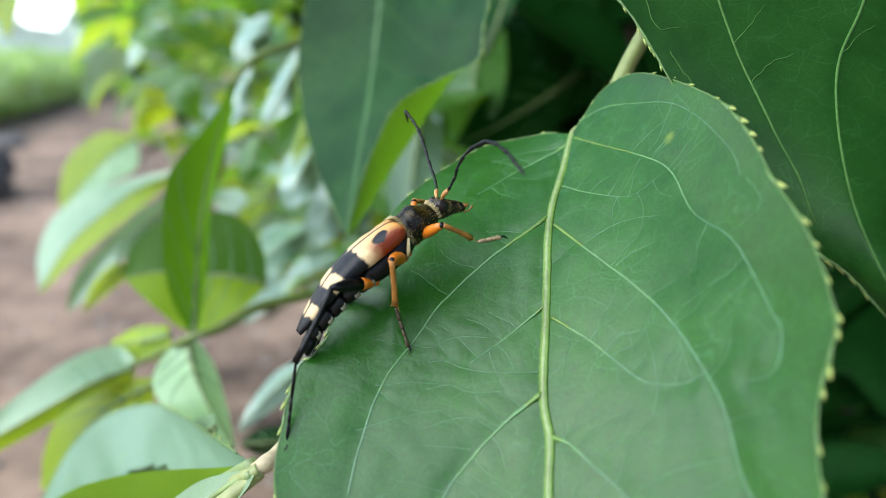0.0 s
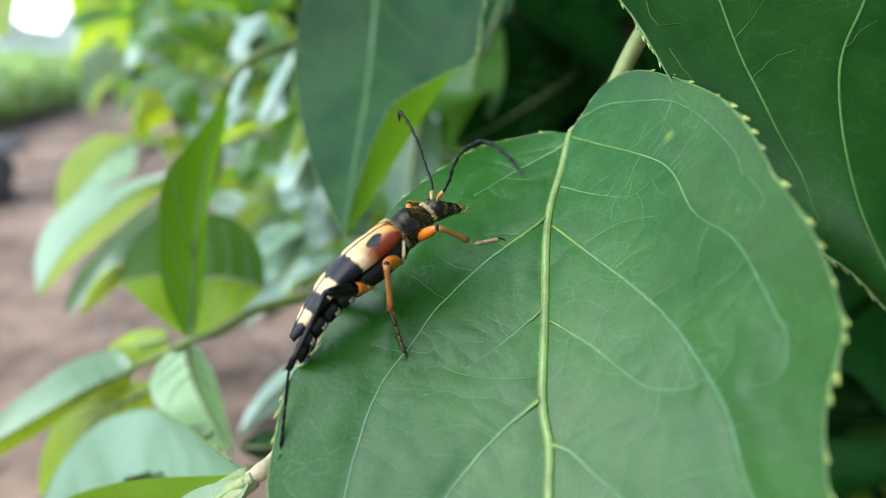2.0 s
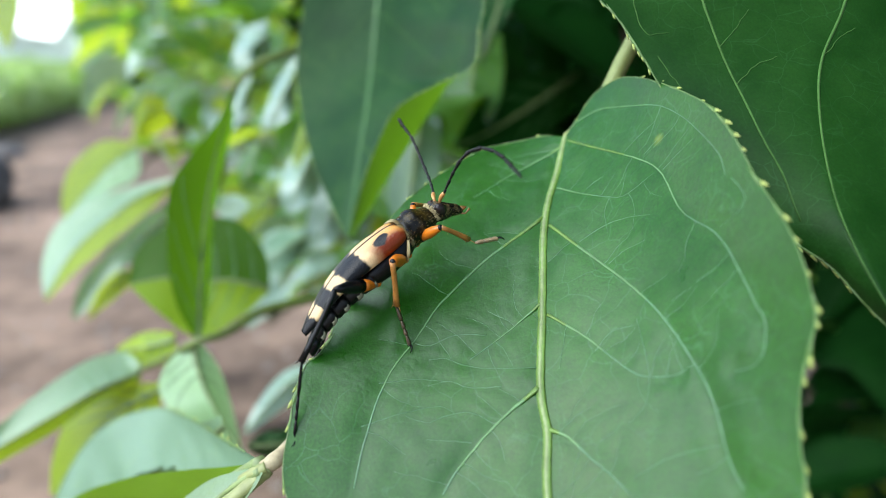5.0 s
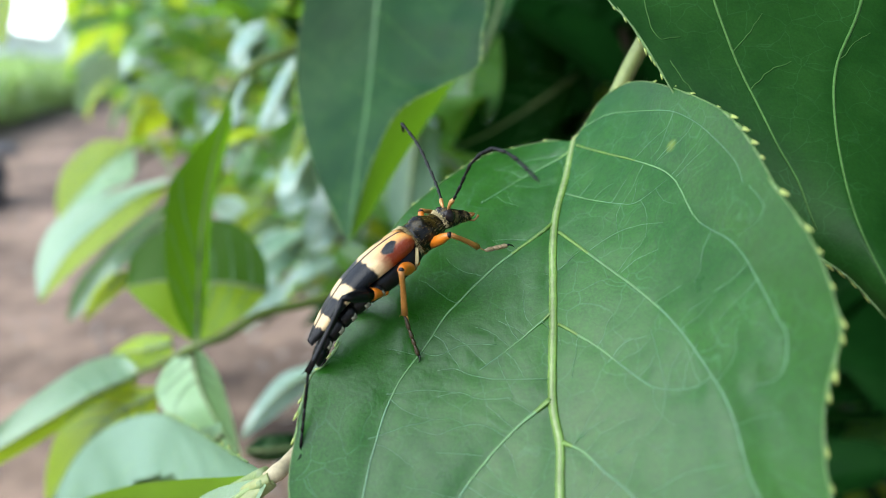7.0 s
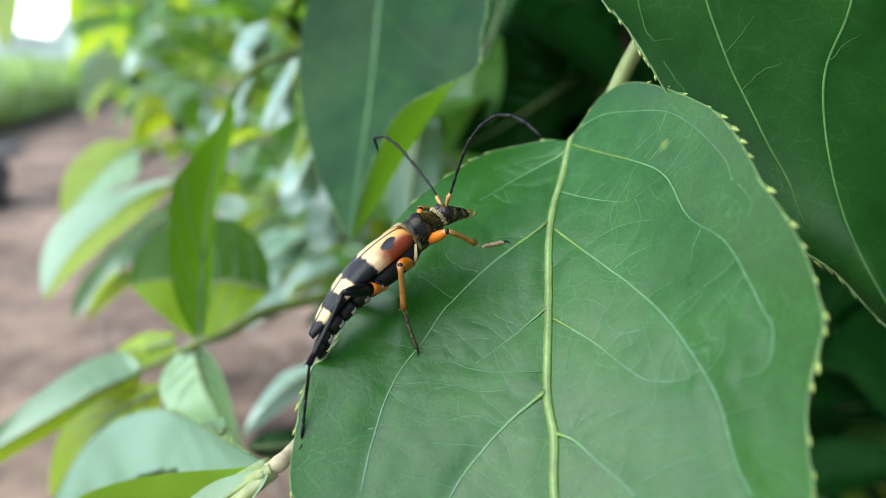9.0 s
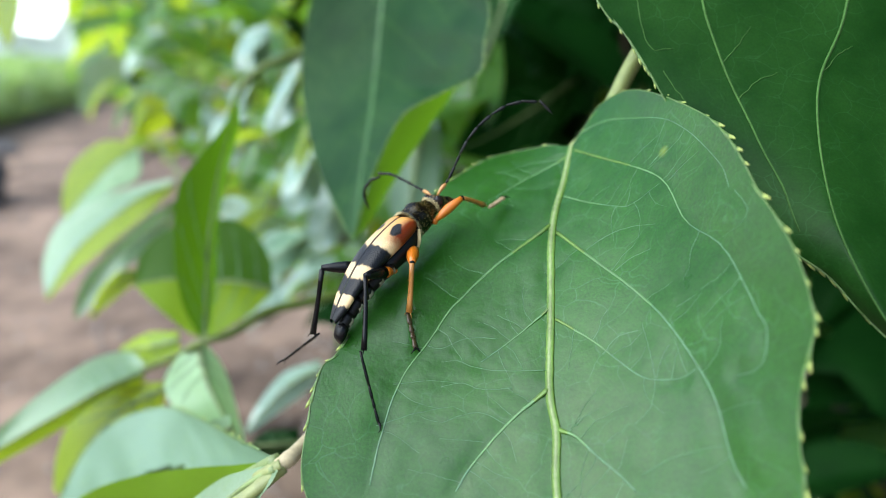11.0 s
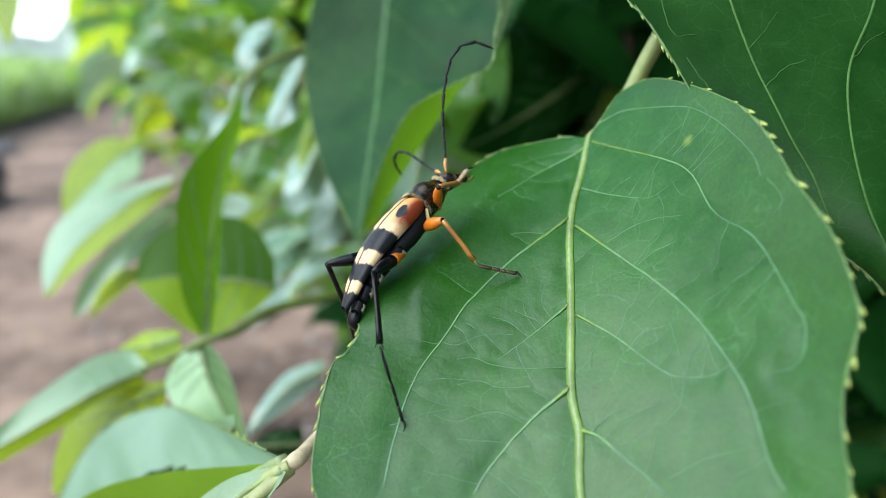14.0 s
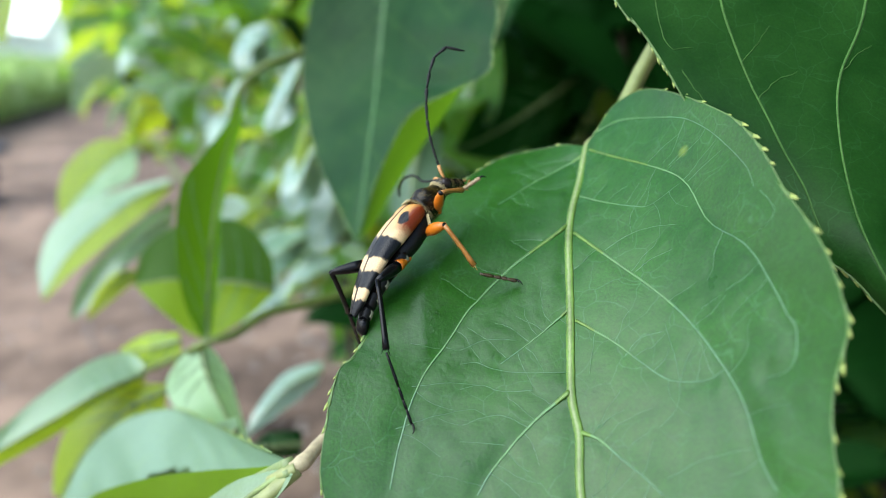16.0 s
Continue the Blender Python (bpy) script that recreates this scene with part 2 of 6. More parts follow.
def grid(bm, rows, mat=0):
    """Faces between rows of places of equal length."""
    vs = [[bm.verts.new(p) for p in row] for row in rows]
    for a, b in zip(vs, vs[1:]):
        for k in range(len(a) - 1):
            bm.faces.new((a[k], a[k + 1], b[k + 1], b[k])).material_index = mat
    return vs


def axes(origin, along, face):
    """A pose whose y runs along, and whose z leans towards face."""
    y = Vector(along).normalized()
    z = Vector(face)
    z = (z - y * z.dot(y)).normalized()
    x = y.cross(z)
    m = Matrix((x, y, z)).transposed().to_4x4()
    m.translation = Vector(origin)
    return m


def leaf_shape(length, width, bend=0.6, fold=0.35, wave=0.0, twist=0.0, peak=0.42, seed=0, curl=0.0):
    """Place on a leaf for s along the midrib (0..1) and c across (-1..1). bend: radians by which it droops; fold: rise of
    the halves at the edge; curl: more of it towards the edge; peak: where it is widest."""
    rng = random.Random(seed)
    ph = rng.uniform(0, 6)
    steps, y, z, spine = 60, 0.0, 0.0, [(0.0, 0.0, 0.0)]
    for i in range(steps):
        a = -bend * ((i + 0.5) / steps) ** 1.2 + bend * 0.35
        y, z = y + math.cos(a) * length / steps, z + math.sin(a) * length / steps
        spine.append((y, z, a))

    def place(s, c):
        i = min(max(s, 0.0), 1.0) * steps
        k = min(int(i), steps - 1)
        u = i - k
        y, z, a = (spine[k][j] * (1 - u) + spine[k + 1][j] * u for j in range(3))
        e = math.log(0.5) / math.log(peak)
        w = width * 0.5 * max(math.sin(math.pi * min(s, 1.0) ** e), 0.0) ** 0.85 * (1 - 0.25 * max(s - 0.6, 0) / 0.4)
        x, h = c * w, abs(c) * w * fold + c * c * w * curl + wave * width * math.sin(7 * s + ph + (2 if c > 0 else 0)) * c * c
        t = twist * s
        x, h = x * math.cos(t) - h * math.sin(t), x * math.sin(t) + h * math.cos(t)
        return Vector((x, y - math.sin(a) * h, z + math.cos(a) * h))

    return place


def pressed(blade, line, seen_from):
    """A line of places laid on a blade, along the way from a point in front of it, in the blade's space."""
    tree = BVHTree.FromPolygons([v.co.copy() for v in blade.data.vertices], [tuple(p.vertices) for p in blade.data.polygons])
    shift = blade.location.copy()
    start = Vector(seen_from) - shift
    out = []
    for p in line:
        way = (Vector(p) - shift - start).normalized()
        hit = tree.ray_cast(start, way)[0]
        out.append((hit if hit else tree.find_nearest(Vector(p) - shift)[0]) - way * 0.00004)
    return out


def margin(bm, line, thick, tooth, seed=0, every=2, inner=None):
    """A thin rim with small forward teeth, pointing away from inner, the midrib."""
    rng = random.Random(seed)
    line = [Vector(p) for p in line]
    tube(bm, line, thick, 5)
    inner = [Vector(p) for p in inner] if inner else [sum(line, Vector()) / len(line)]
    k = 2
    while k < len(line) - 2:
        way = (line[k + 1] - line[k - 1]).normalized()
        mid = inner[k * (len(inner) - 1) // (len(line) - 1)]
        out = line[k] - mid
        out = (out - way * out.dot(way)).normalized()
        up = way.cross(out) * tooth * 0.05
        size = tooth * rng.uniform(0.55, 1.15)
        hook = rng.uniform(0.3, 0.45)
        for mat, shape in ((0, ((-1.9, -0.12), (-1.0, 0.05), (-0.25, 0.2), (0.1, 0.0), (0.05, -0.14))), (1, ((-0.25, 0.2), (0.2, hook * 0.9), (0.6, hook), (0.5, hook * 0.6), (0.24, 0.1), (0.1, 0.0)))):
            top, low = ([bm.verts.new(line[k] + (way * x + out * y) * size + up * h) for x, y in shape] for h in (1, -1))
            bm.faces.new(top).material_index = mat
            bm.faces.new(low[::-1]).material_index = mat
            for i in range(len(shape)):
                j = (i + 1) % len(shape)
                bm.faces.new((top[j], top[i], low[i], low[j])).material_index = mat
        k += rng.choice((every, every, every + 1, every + 2))


# ---- the ground and the far side of the path ----
def lie(x, y):
    return 0.02 * noise.noise((x * 1.5, y * 1.5, 0)) + 0.05 * noise.noise((x * 0.3, y * 0.3, 3))


GROUND = -0.9
bm = bmesh.new()
marks = [s * r for s, r in [(-1, v) for v in (400, 120, 50, 25, 15, 10, 7, 5, 4, 3, 2.2, 1.5, 1, 0.5)]] + [0] + [0.5, 1, 1.5, 2.2, 3, 4, 5, 7, 10, 15, 25, 50, 120, 400]
grid(bm, [[(x, y, GROUND + lie(x, y)) for x in marks] for y in marks])
tagged(part("ground", bm, SOIL), "bare brown trodden soil of a garden path", "ground", kind="structure")

rng = random.Random(8)
bm = bmesh.new()
for k in range(700):
    y = rng.uniform(1.2, 7.5)
    x = rng.uniform(-0.75, 0.05) * y
    r = rng.uniform(0.004, 0.013) * (1 + 0.15 * y)
    m = Matrix.Translation((x, y, GROUND + lie(x, y) + r * 0.2)) @ Matrix.Rotation(rng.uniform(0, 6), 4, "Z") @ Matrix.Diagonal((1.3, 0.9, 0.6, 1))
    bmesh.ops.create_icosphere(bm, subdivisions=1, radius=r, matrix=m)
tagged(part("gravel", bm, STONE), "small pale stones strewn over the path", "stones", kind="stuff")
# dark brown lump at the left edge of the path
bm = bmesh.new()
bmesh.ops.create_icosphere(bm, subdivisions=4, radius=1.0)
for v in bm.verts:
    v.co = Vector((v.co.x * 0.5, v.co.y * 0.3, v.co.z * 0.26)) * (1 + 0.3 * noise.noise(v.co * 1.4) + 0.1 * noise.noise(v.co * 5))
rock = part("rock", bm, DARK_ROCK)
rock.matrix_world = Matrix.Translation((-3.38, 4.5, GROUND + 0.16))
tagged(rock, "dark rounded rock beside the path", "rock")
# pale blocks added in place of a lit strip of ground
bm = bmesh.new()
for k in range(7):
    bmesh.ops.create_cube(bm, size=1.0, matrix=Matrix.Translation((-7.5 + 0.46 * k, 7.1 + 0.02 * (k % 2), GROUND + 0.03)) @ Matrix.Diagonal((0.44, 0.5, 0.16, 1)))
bmesh.ops.bevel(bm, geom=bm.edges[:], offset=0.03, segments=2, affect="EDGES")
tagged(part("kerb", bm, STONE), "row of low pale blocks added for a lit strip of ground", "kerb", kind="structure")


# ---- the branch that carries the beetle's leaf ----
MAIN = Matrix(((0.8771, 0.1099, -0.4676, 0.01200), (-0.3657, 0.7840, -0.5016, 0.06367), (0.3115, 0.6109, 0.7278, -0.00639), (0, 0, 0, 1)))
MM = 0.001


def main_rise(a, l):
    """Height of the big leaf over its mean plane, in millimetres, a across and l from the base."""
    a, l = a / 10, l / 10
    cup = 2.240 +1.671 * l -0.099 * l * l -0.078 * l ** 3 +1.852 * a +3.885 * a * a -2.108 * a * l -0.538 * a * a * l +0.184 * a ** 3 +0.360 * a * l * l
    return cup


def main_place(a, l, lift=0.0):
    """Place on the big leaf, with its soft quilting: the blade swells between the veins and sinks along them."""
    quilt = 0.1 * noise.noise((a * 0.22, l * 0.22, 4)) + 0.03 * noise.noise((a * 0.7, l * 0.7, 9)) + 0.014 * noise.noise((a * 2.2, l * 2.2, 5))
    for tree, depth, reach in GROOVES:
        quilt -= depth * math.exp(-(tree.find((a, l, 0))[2] / reach) ** 2)
    return Vector((a, -l, main_rise(a, l) + lift + quilt)) * MM


RIB_LINE = [(0.9, 2.9), (0.4, 7.2), (-0.3, 12.8), (-0.1, 21.2), (-0.1, 27.6), (0.3, 30.5), (0.2, 34.1), (0.6, 42), (1.2, 49)]
EDGE_LEFT = [(0.9, 2.9), (-2.0, 1.4), (-5.2, 1.4), (-7.1, 2.2), (-8.6, 4.1), (-10.5, 7.5), (-12.0, 10.5), (-14.0, 15.9), (-15.0, 18.8), (-14.45, 21.9), (-13.95, 24.2), (-14.3, 26.0), (-14.8, 26.9), (-15.0, 29.0), (-15.1, 31.2), (-15.1, 35.1), (-12.6, 40), (-8.8, 44.5), (-4, 47.5), (1.2, 49)]
EDGE_RIGHT = [(0.9, 2.9), (1.9, 1.6), (3.6, -0.5), (6.0, 0.3), (8.1, 2.6), (10.7, 7.0), (12.8, 11.1), (13.9, 14.1), (14.5, 16.6), (15.0, 19.4), (15.7, 22.0), (16.2, 24.8), (16.3, 27.0), (16.2, 28.4), (15.6, 29.7), (14.8, 31.3), (14.3, 33.7), (14.1, 35.6), (12.8, 39), (9.8, 43.5), (5.5, 47), (1.2, 49)]
SIDE_VEINS = (
    (0.13, (1.2, 3.8), (5.3, 8.2), (7.9, 11.3), (9.3, 13.8), (10.3, 17.7), (12.3, 20.9), (13.3, 24.6), (13.6, 26.1), (13.9, 27.2), (13.5, 28.7), (12.8, 29.2), (11.9, 29.1)),
    (0.17, (0.1, 13.7), (2.8, 17.0), (5.8, 20.7), (8.0, 24.0), (9.8, 28.0), (10.5, 30.4), (10.8, 33.3), (11.3, 35.0)),
    (0.14, (0.3, 22.1), (1.8, 23.3), (3.1, 24.4), (4.7, 26.1), (6.0, 27.4), (7.0, 27.9), (8.6, 28.2), (9.6, 27.9)),
    (0.2, (0.5, 30.3), (1.6, 30.8), (2.9, 32.1), (4.1, 33.2), (5.1, 34.3)),
    (0.16, (0.6, 4.1), (-3.5, 6.2), (-6.4, 9.4)),
    (0.22, (-0.5, 12.7), (-4.2, 16.4), (-6.9, 20.5), (-8.2, 23.5), (-9.8, 27.1), (-10.8, 31.3), (-11.3, 34.4)),
    (0.16, (-0.2, 21.1), (-2.5, 23.3), (-4.8, 25.4)),
    (0.24, (-0.2, 27.5), (-2.7, 29.7), (-5.1, 32.6), (-6.1, 34.3)),
    (0.1, (0.5, 9.6), (2.5, 11.2), (4.9, 12.9), (6.3, 13.6), (8.7, 13.2)),
    (0.1, (1.6, 1.7), (4.0, 2.0), (6.7, 4.3), (9.6, 7.6), (11.1, 10.2), (12.1, 12.6), (13.2, 15.7), (13.4, 17.6)),
)
FINE_VEINS = (
    ((-11.1, 30.6), (-8.9, 29.6), (-6.6, 28.9), (-5.6, 29.2)),
    ((-10.3, 27.6), (-8.0, 27.1), (-6.0, 27.1)),
    ((9.4, 13.5), (10.6, 13.3), (11.9, 13.2)),
    ((6.5, 9.2), (7.8, 8.9), (9.3, 8.8)),
    ((8.1, 10.9), (9.7, 10.5)),
    ((13.7, 18.1), (14.2, 19.7), (13.8, 20.4), (12.5, 20.5)),
    ((2.6, 16.3), (4.5, 15.6), (6.2, 15.7), (8.1, 16.5)),
    ((4.8, 19.0), (6.0, 18.5), (7.6, 18.4)),
    ((-2.3, 14.1), (-3.6, 13.9), (-4.7, 14.0)),
    ((0.2, 4.3), (-3.1, 3.9), (-5.9, 4.9)),
    ((7.0, 27.9), (6.9, 26.4), (6.7, 25.2), (6.5, 23.9)),
    ((7.0, 27.9), (6.6, 29.5), (5.5, 30.5)),
    ((1.6, 30.1), (2.4, 29.5), (3.3, 29.1)),
    ((3.6, 31.3), (4.1, 31.0), (4.7, 30.7)),
    ((5.5, 33.5), (7.4, 32.8), (9.2, 32.6), (10.4, 32.6)),
    ((-0.3, 26.1), (-3.3, 26.1), (-5.3, 25.8), (-6.4, 25.4), (-7.4, 25.6)),
    ((-2.6, 27.4), (-4.6, 27.5), (-6.0, 27.1), (-7.3, 27.5)),
    ((-2.9, 29.9), (-4.6, 29.2), (-6.0, 29.5), (-7.1, 30.0), (-8.5, 29.7)),
    ((-3.8, 23.5), (-5.9, 23.6), (-7.5, 24.5), (-8.6, 24.3)),
    ((8.9, 23.6), (10.3, 23.3)),
    ((-4.4, 31.1), (-5.7, 31.1), (-7.1, 31.1)),
    ((10.6, 23.1), (12.0, 22.8), (12.9, 22.2)),
    ((3.6, 25.4), (4.7, 24.4), (6.2, 24.3)),
)


def rungs(seed):
    """Fine zigzag veins that climb from the side veins across the fields between them."""
    rng, out = random.Random(seed), []
    for thick, *line in SIDE_VEINS:
        pts = spline(line, 60)
        k = rng.randrange(6, 10)
        while k < 56:
            p, way = pts[k], pts[k + 1] - pts[k - 1]
            way = way / np.linalg.norm(way)
            side = np.array((-way[1], way[0])) * rng.choice((-1, 1)) + way * rng.uniform(-0.2, 0.5)
            run, n = [p], rng.randrange(3, 6)
            for j in range(n):
                p = p + side / np.linalg.norm(side) * rng.uniform(0.5, 0.9)
                side = side + np.array((rng.uniform(-0.38, 0.38), rng.uniform(-0.38, 0.38)))
                run.append(p)
            if all(-12.5 < q[0] < 13.2 and 2.5 < q[1] < 44 for q in run):
                out.append(tuple(tuple(float(v) for v in q) for q in run))
            k += rng.randrange(5, 10)
    return tuple(out)


FINE_VEINS += rungs(12)


def groove(lines, depth, reach):
    """A sunken course along lines on the leaf: a search tree of places on them, how deep and how wide."""
    places = [p for line in lines for p in spline(line, 80)]
    tree = KDTree(len(places))
    for i, p in enumerate(places):
        tree.insert((p[0], p[1], 0), i)
    tree.balance()
    return tree, depth, reach


GROOVES = (groove([line for thick, *line in SIDE_VEINS if thick > 0.12] + [RIB_LINE], 0.12, 0.75), groove([line for thick, *line in SIDE_VEINS if thick <= 0.12] + list(FINE_VEINS), 0.04, 0.45))


def curl(c, l):
    """The left margin rolls down a little along its middle."""
    return 2.2 * max(0, (c - 0.68) / 0.32) ** 1.25 * math.exp(-((l - 17) / 8) ** 2)


main_branch = thing("leafy_branch", "green shrub branch with broad waxy toothed leaves", "branch")
ROWS, COLS = 190, 60
rib = spline(RIB_LINE, ROWS)
left, right = spline(EDGE_LEFT, ROWS), spline(EDGE_RIGHT, ROWS)
bm = bmesh.new()
rows = []
for i in range(ROWS + 1):
    row = []
    for j in range(-COLS, COLS + 1):
        edge = left[i] if j < 0 else right[i]
        c = abs(j) / COLS
        p = rib[i] * (1 - c) + edge * c
        down = curl(c, p[1]) if j < 0 else 0
        row.append(main_place(p[0], p[1], -0.1 * math.exp(-(c * 12) ** 2) - down))
    rows.append(row)
grid(bm, rows)
bmesh.ops.remove_doubles(bm, verts=bm.verts, dist=1e-6)
main_leaf = part("leaf", bm, LEAF, main_branch, "broad waxy green leaf with pale veins and yellow-tipped teeth")
main_leaf.matrix_local = MAIN
bm = bmesh.new()
n = len(rib) - 2
spine = [main_place(*p, -0.06) for p in rib[:-2]]
tube(bm, spine, [MM * (0.33 * (1 - 0.15 * i / n) + 0.04 * noise.noise((i * 0.3, 0, 3))) for i in range(n)], 10, 0.42)
midrib = part("midrib", bm, RIB_SIDE, main_leaf)
bm = bmesh.new()
tube(bm, [p + Vector((0, 0, 0.03 * MM)) for p in spine], [MM * (0.19 * (1 - 0.2 * i / n) + 0.03 * noise.noise((i * 0.5, 5, 3))) for i in range(n)], 8, 0.75)
part("ridge", bm, RIB, midrib)


def side_vein(thick, *line):
    bm = bmesh.new()
    pts = spline(line, 40)
    tube(bm, [main_place(*p, 0.012) for p in pts], [MM * (thick * (0.4 + 0.45 * math.exp(-i / 7)) * (1 - 0.35 * i / 40) + 0.014 * noise.noise((i * 0.7, thick * 90, 1))) for i in range(41)], 6, 0.4)
    bm.faces.ensure_lookup_table()
    for k, f in enumerate(bm.faces):
        u = k / len(bm.faces) + 0.04 * noise.noise((k * 0.31, 2, 2))
        f.material_index = 0 if u < 0.12 and thick > 0.12 else 1 if u < (0.7 if line[-1][0] < line[0][0] else 0.35) else 2
    part("vein", bm, [RIB_SIDE, VEIN, VEIN_FINE], main_leaf)


def fine_vein(n, *line):
    bm = bmesh.new()
    pts = spline(line, 30)
    tube(bm, [main_place(p[0] + 0.045 * noise.noise((i * 0.35, n, 1)), p[1] + 0.045 * noise.noise((i * 0.35, n, 6)), 0.008) for i, p in enumerate(pts)],
         [MM * (0.03 if n < 23 else 0.021) * (1 - 0.5 * i / 30) * (1 + 0.4 * noise.noise((i * 0.5, n, 3))) for i in range(31)], 5, 0.5)
    part("vein", bm, VEIN_FINE, main_leaf)


for thick, *line in SIDE_VEINS:
    side_vein(thick, *line)
for n, line in enumerate(FINE_VEINS):
    fine_vein(n, *line)
for k, edge in enumerate((left, right)):
    bm = bmesh.new()
    pts = spline(EDGE_LEFT if k == 0 else EDGE_RIGHT, 80)
    margin(bm, [main_place(*p, -curl(1, p[1]) if k == 0 else 0) for p in pts[2:-2]], 0.05 * MM, 0.72 * MM, k, 2, [main_place(*p) for p in spline(RIB_LINE, 80)])
    part("margin", bm, [RIM, TOOTH], main_leaf)

# stalk of the big leaf, coming from behind its upper lobe
bm = bmesh.new()
stalk = spline([(0.0113, 0.0600, -0.0059), (0.0136, 0.0632, -0.0048), (0.0157, 0.0646, -0.0024), (0.0171, 0.0650, 0.0005), (0.0185, 0.0650, 0.0033), (0.0198, 0.0655, 0.0063), (0.0219, 0.0684, 0.0120)], 24)
tube(bm, stalk, [0.0003 + 0.0004 * min(1, i / 8) + 0.0001 * i / 24 for i in range(25)], 10)
part("stalk", bm, TWIG, main_branch, "pale green leaf stalk")
# the twig low down with its swollen node
bm = bmesh.new()
tube(bm, spline([(-0.0104, 0.0503, -0.0286), (-0.0116, 0.0480, -0.0290), (-0.0122, 0.0465, -0.0292), (-0.0127, 0.0459, -0.0294), (-0.0133, 0.0455, -0.0296)], 20), [0.00055 + 0.00014 * math.exp(-((i - 13) / 4) ** 2) for i in range(21)], 12)
twig = part("twig", bm, NODE, main_branch, "pinkish twig with a swollen node")
for line, wide in ((((-0.0129, 0.0455, -0.0294), (-0.0139, 0.0454, -0.0299), (-0.0153, 0.0466, -0.0312), (-0.0178, 0.0506, -0.0342), (-0.0211, 0.0546, -0.0379)), (0.00062, 0.00026)),
                   (((-0.0129, 0.0457, -0.0297), (-0.0137, 0.0451, -0.0303), (-0.0152, 0.0445, -0.0313), (-0.0177, 0.0436, -0.0329), (-0.0210, 0.0428, -0.0357)), (0.0007, 0.0005))):
    bm = bmesh.new()
    tube(bm, spline(line, 24), [(wide[0] + (wide[1] - wide[0]) * i / 24) * (1 + 0.1 * noise.noise((i * 0.5, wide[1] * 9000, 2))) for i in range(25)], 12, 0.8)
    part("petiole", bm, PETIOLE, twig, "pale green petiole flushed with pink")

def rail_leaf(parent, material, rails, label="", teeth=0.0, under=None, rib=0.0005, veins=5, cols=7, rows=36, hole=None, vein=0.00018, bulge=0.04, rib_shade=None, under_from=2, toothed=(0, -1), vein_shade=None):
    """A leaf as a sheet through rails that run from its base to its tip: one edge, the midrib, the other edge, and
    if it is rolled over, the rolled margin. The first part of a rolled leaf's margin lies on its fold."""
    lines = [spline(r, rows) for r in rails]
    middle = 1
    bm = bmesh.new()
    sheet = []
    for i in range(rows + 1):
        p = [Vector(l[i]) for l in lines]
        row = []
        for k in range(len(p) - 1):
            for j in range(cols):
                u = j / cols
                q = p[k].lerp(p[k + 1], u)
                span = (p[k + 1] - p[k])
                lift = span.cross(Vector(lines[k][min(i + 1, rows)]) - Vector(lines[k][max(i - 1, 0)]))
                if lift.length > 1e-12:
                    q += lift.normalized() * span.length * bulge * math.sin(math.pi * u) * (1 + 0.5 * noise.noise((i * 11 / rows, k * 5, j * 1.4 / cols)))
                row.append(q)
        row.append(p[-1])
        sheet.append(row)
    vs = [[bm.verts.new(q) for q in row] for row in sheet]
    for i, (a, b) in enumerate(zip(vs, vs[1:])):
        for k in range(len(a) - 1):
            if hole and ((i - hole[0]) / hole[1]) ** 2 + ((k - hole[2]) / hole[3]) ** 2 < 1 + 0.4 * noise.noise((i * 0.6, k * 0.9, 3)):
                continue
            f = bm.faces.new((a[k], a[k + 1], b[k + 1], b[k]))
            f.material_index = 1 if under and k >= under_from * cols else 0
    bmesh.ops.remove_doubles(bm, verts=bm.verts, dist=1e-6)
    mats = [material, under] if under else [material]
    centre = Vector(lines[middle][0])
    bmesh.ops.translate(bm, verts=bm.verts, vec=-centre)
    blade = part("leaf", bm, mats, parent, label)
    blade.matrix_local = Matrix.Translation(centre)
    if rib:
        bm = bmesh.new()
        tube(bm, [Vector(p) - centre for p in lines[middle]], [rib * (1 - 0.75 * i / rows) for i in range(rows + 1)], 6)
        part("midrib", bm, rib_shade or RIB, blade)
    for side in (0, 2):
        for n in range(veins):
            s0 = 0.08 + 0.14 * n
            pts = []
            for q in range(9):
                i = (s0 + 0.2 * (q / 8) ** 1.3) * rows
                u = 0.88 * q / 8
                j = cols + (cols * u if side else -cols * u)
                a, b = sheet[int(i)], sheet[min(int(i) + 1, rows)]
                j0 = int(j)
                j1, fj, fi = min(j0 + 1, len(a) - 1), j - j0, i - int(i)
                pts.append(a[j0].lerp(a[j1], fj).lerp(b[j0].lerp(b[j1], fj), fi) - centre)
            bm = bmesh.new()
            tube(bm, pts, [vein * (1 - 0.08 * q) for q in range(9)], 5)
            part("vein", bm, vein_shade or VEIN, blade)
    if teeth:
        for k in toothed:
            bm = bmesh.new()
            margin(bm, [Vector(p) - centre for p in spline(rails[k], 70)][2:-2], teeth * 0.09, teeth, k + 3, 2, [Vector(p) - centre for p in spline(rails[1], 70)][2:-2])
            part("margin", bm, [RIM, TOOTH], blade)
    return blade


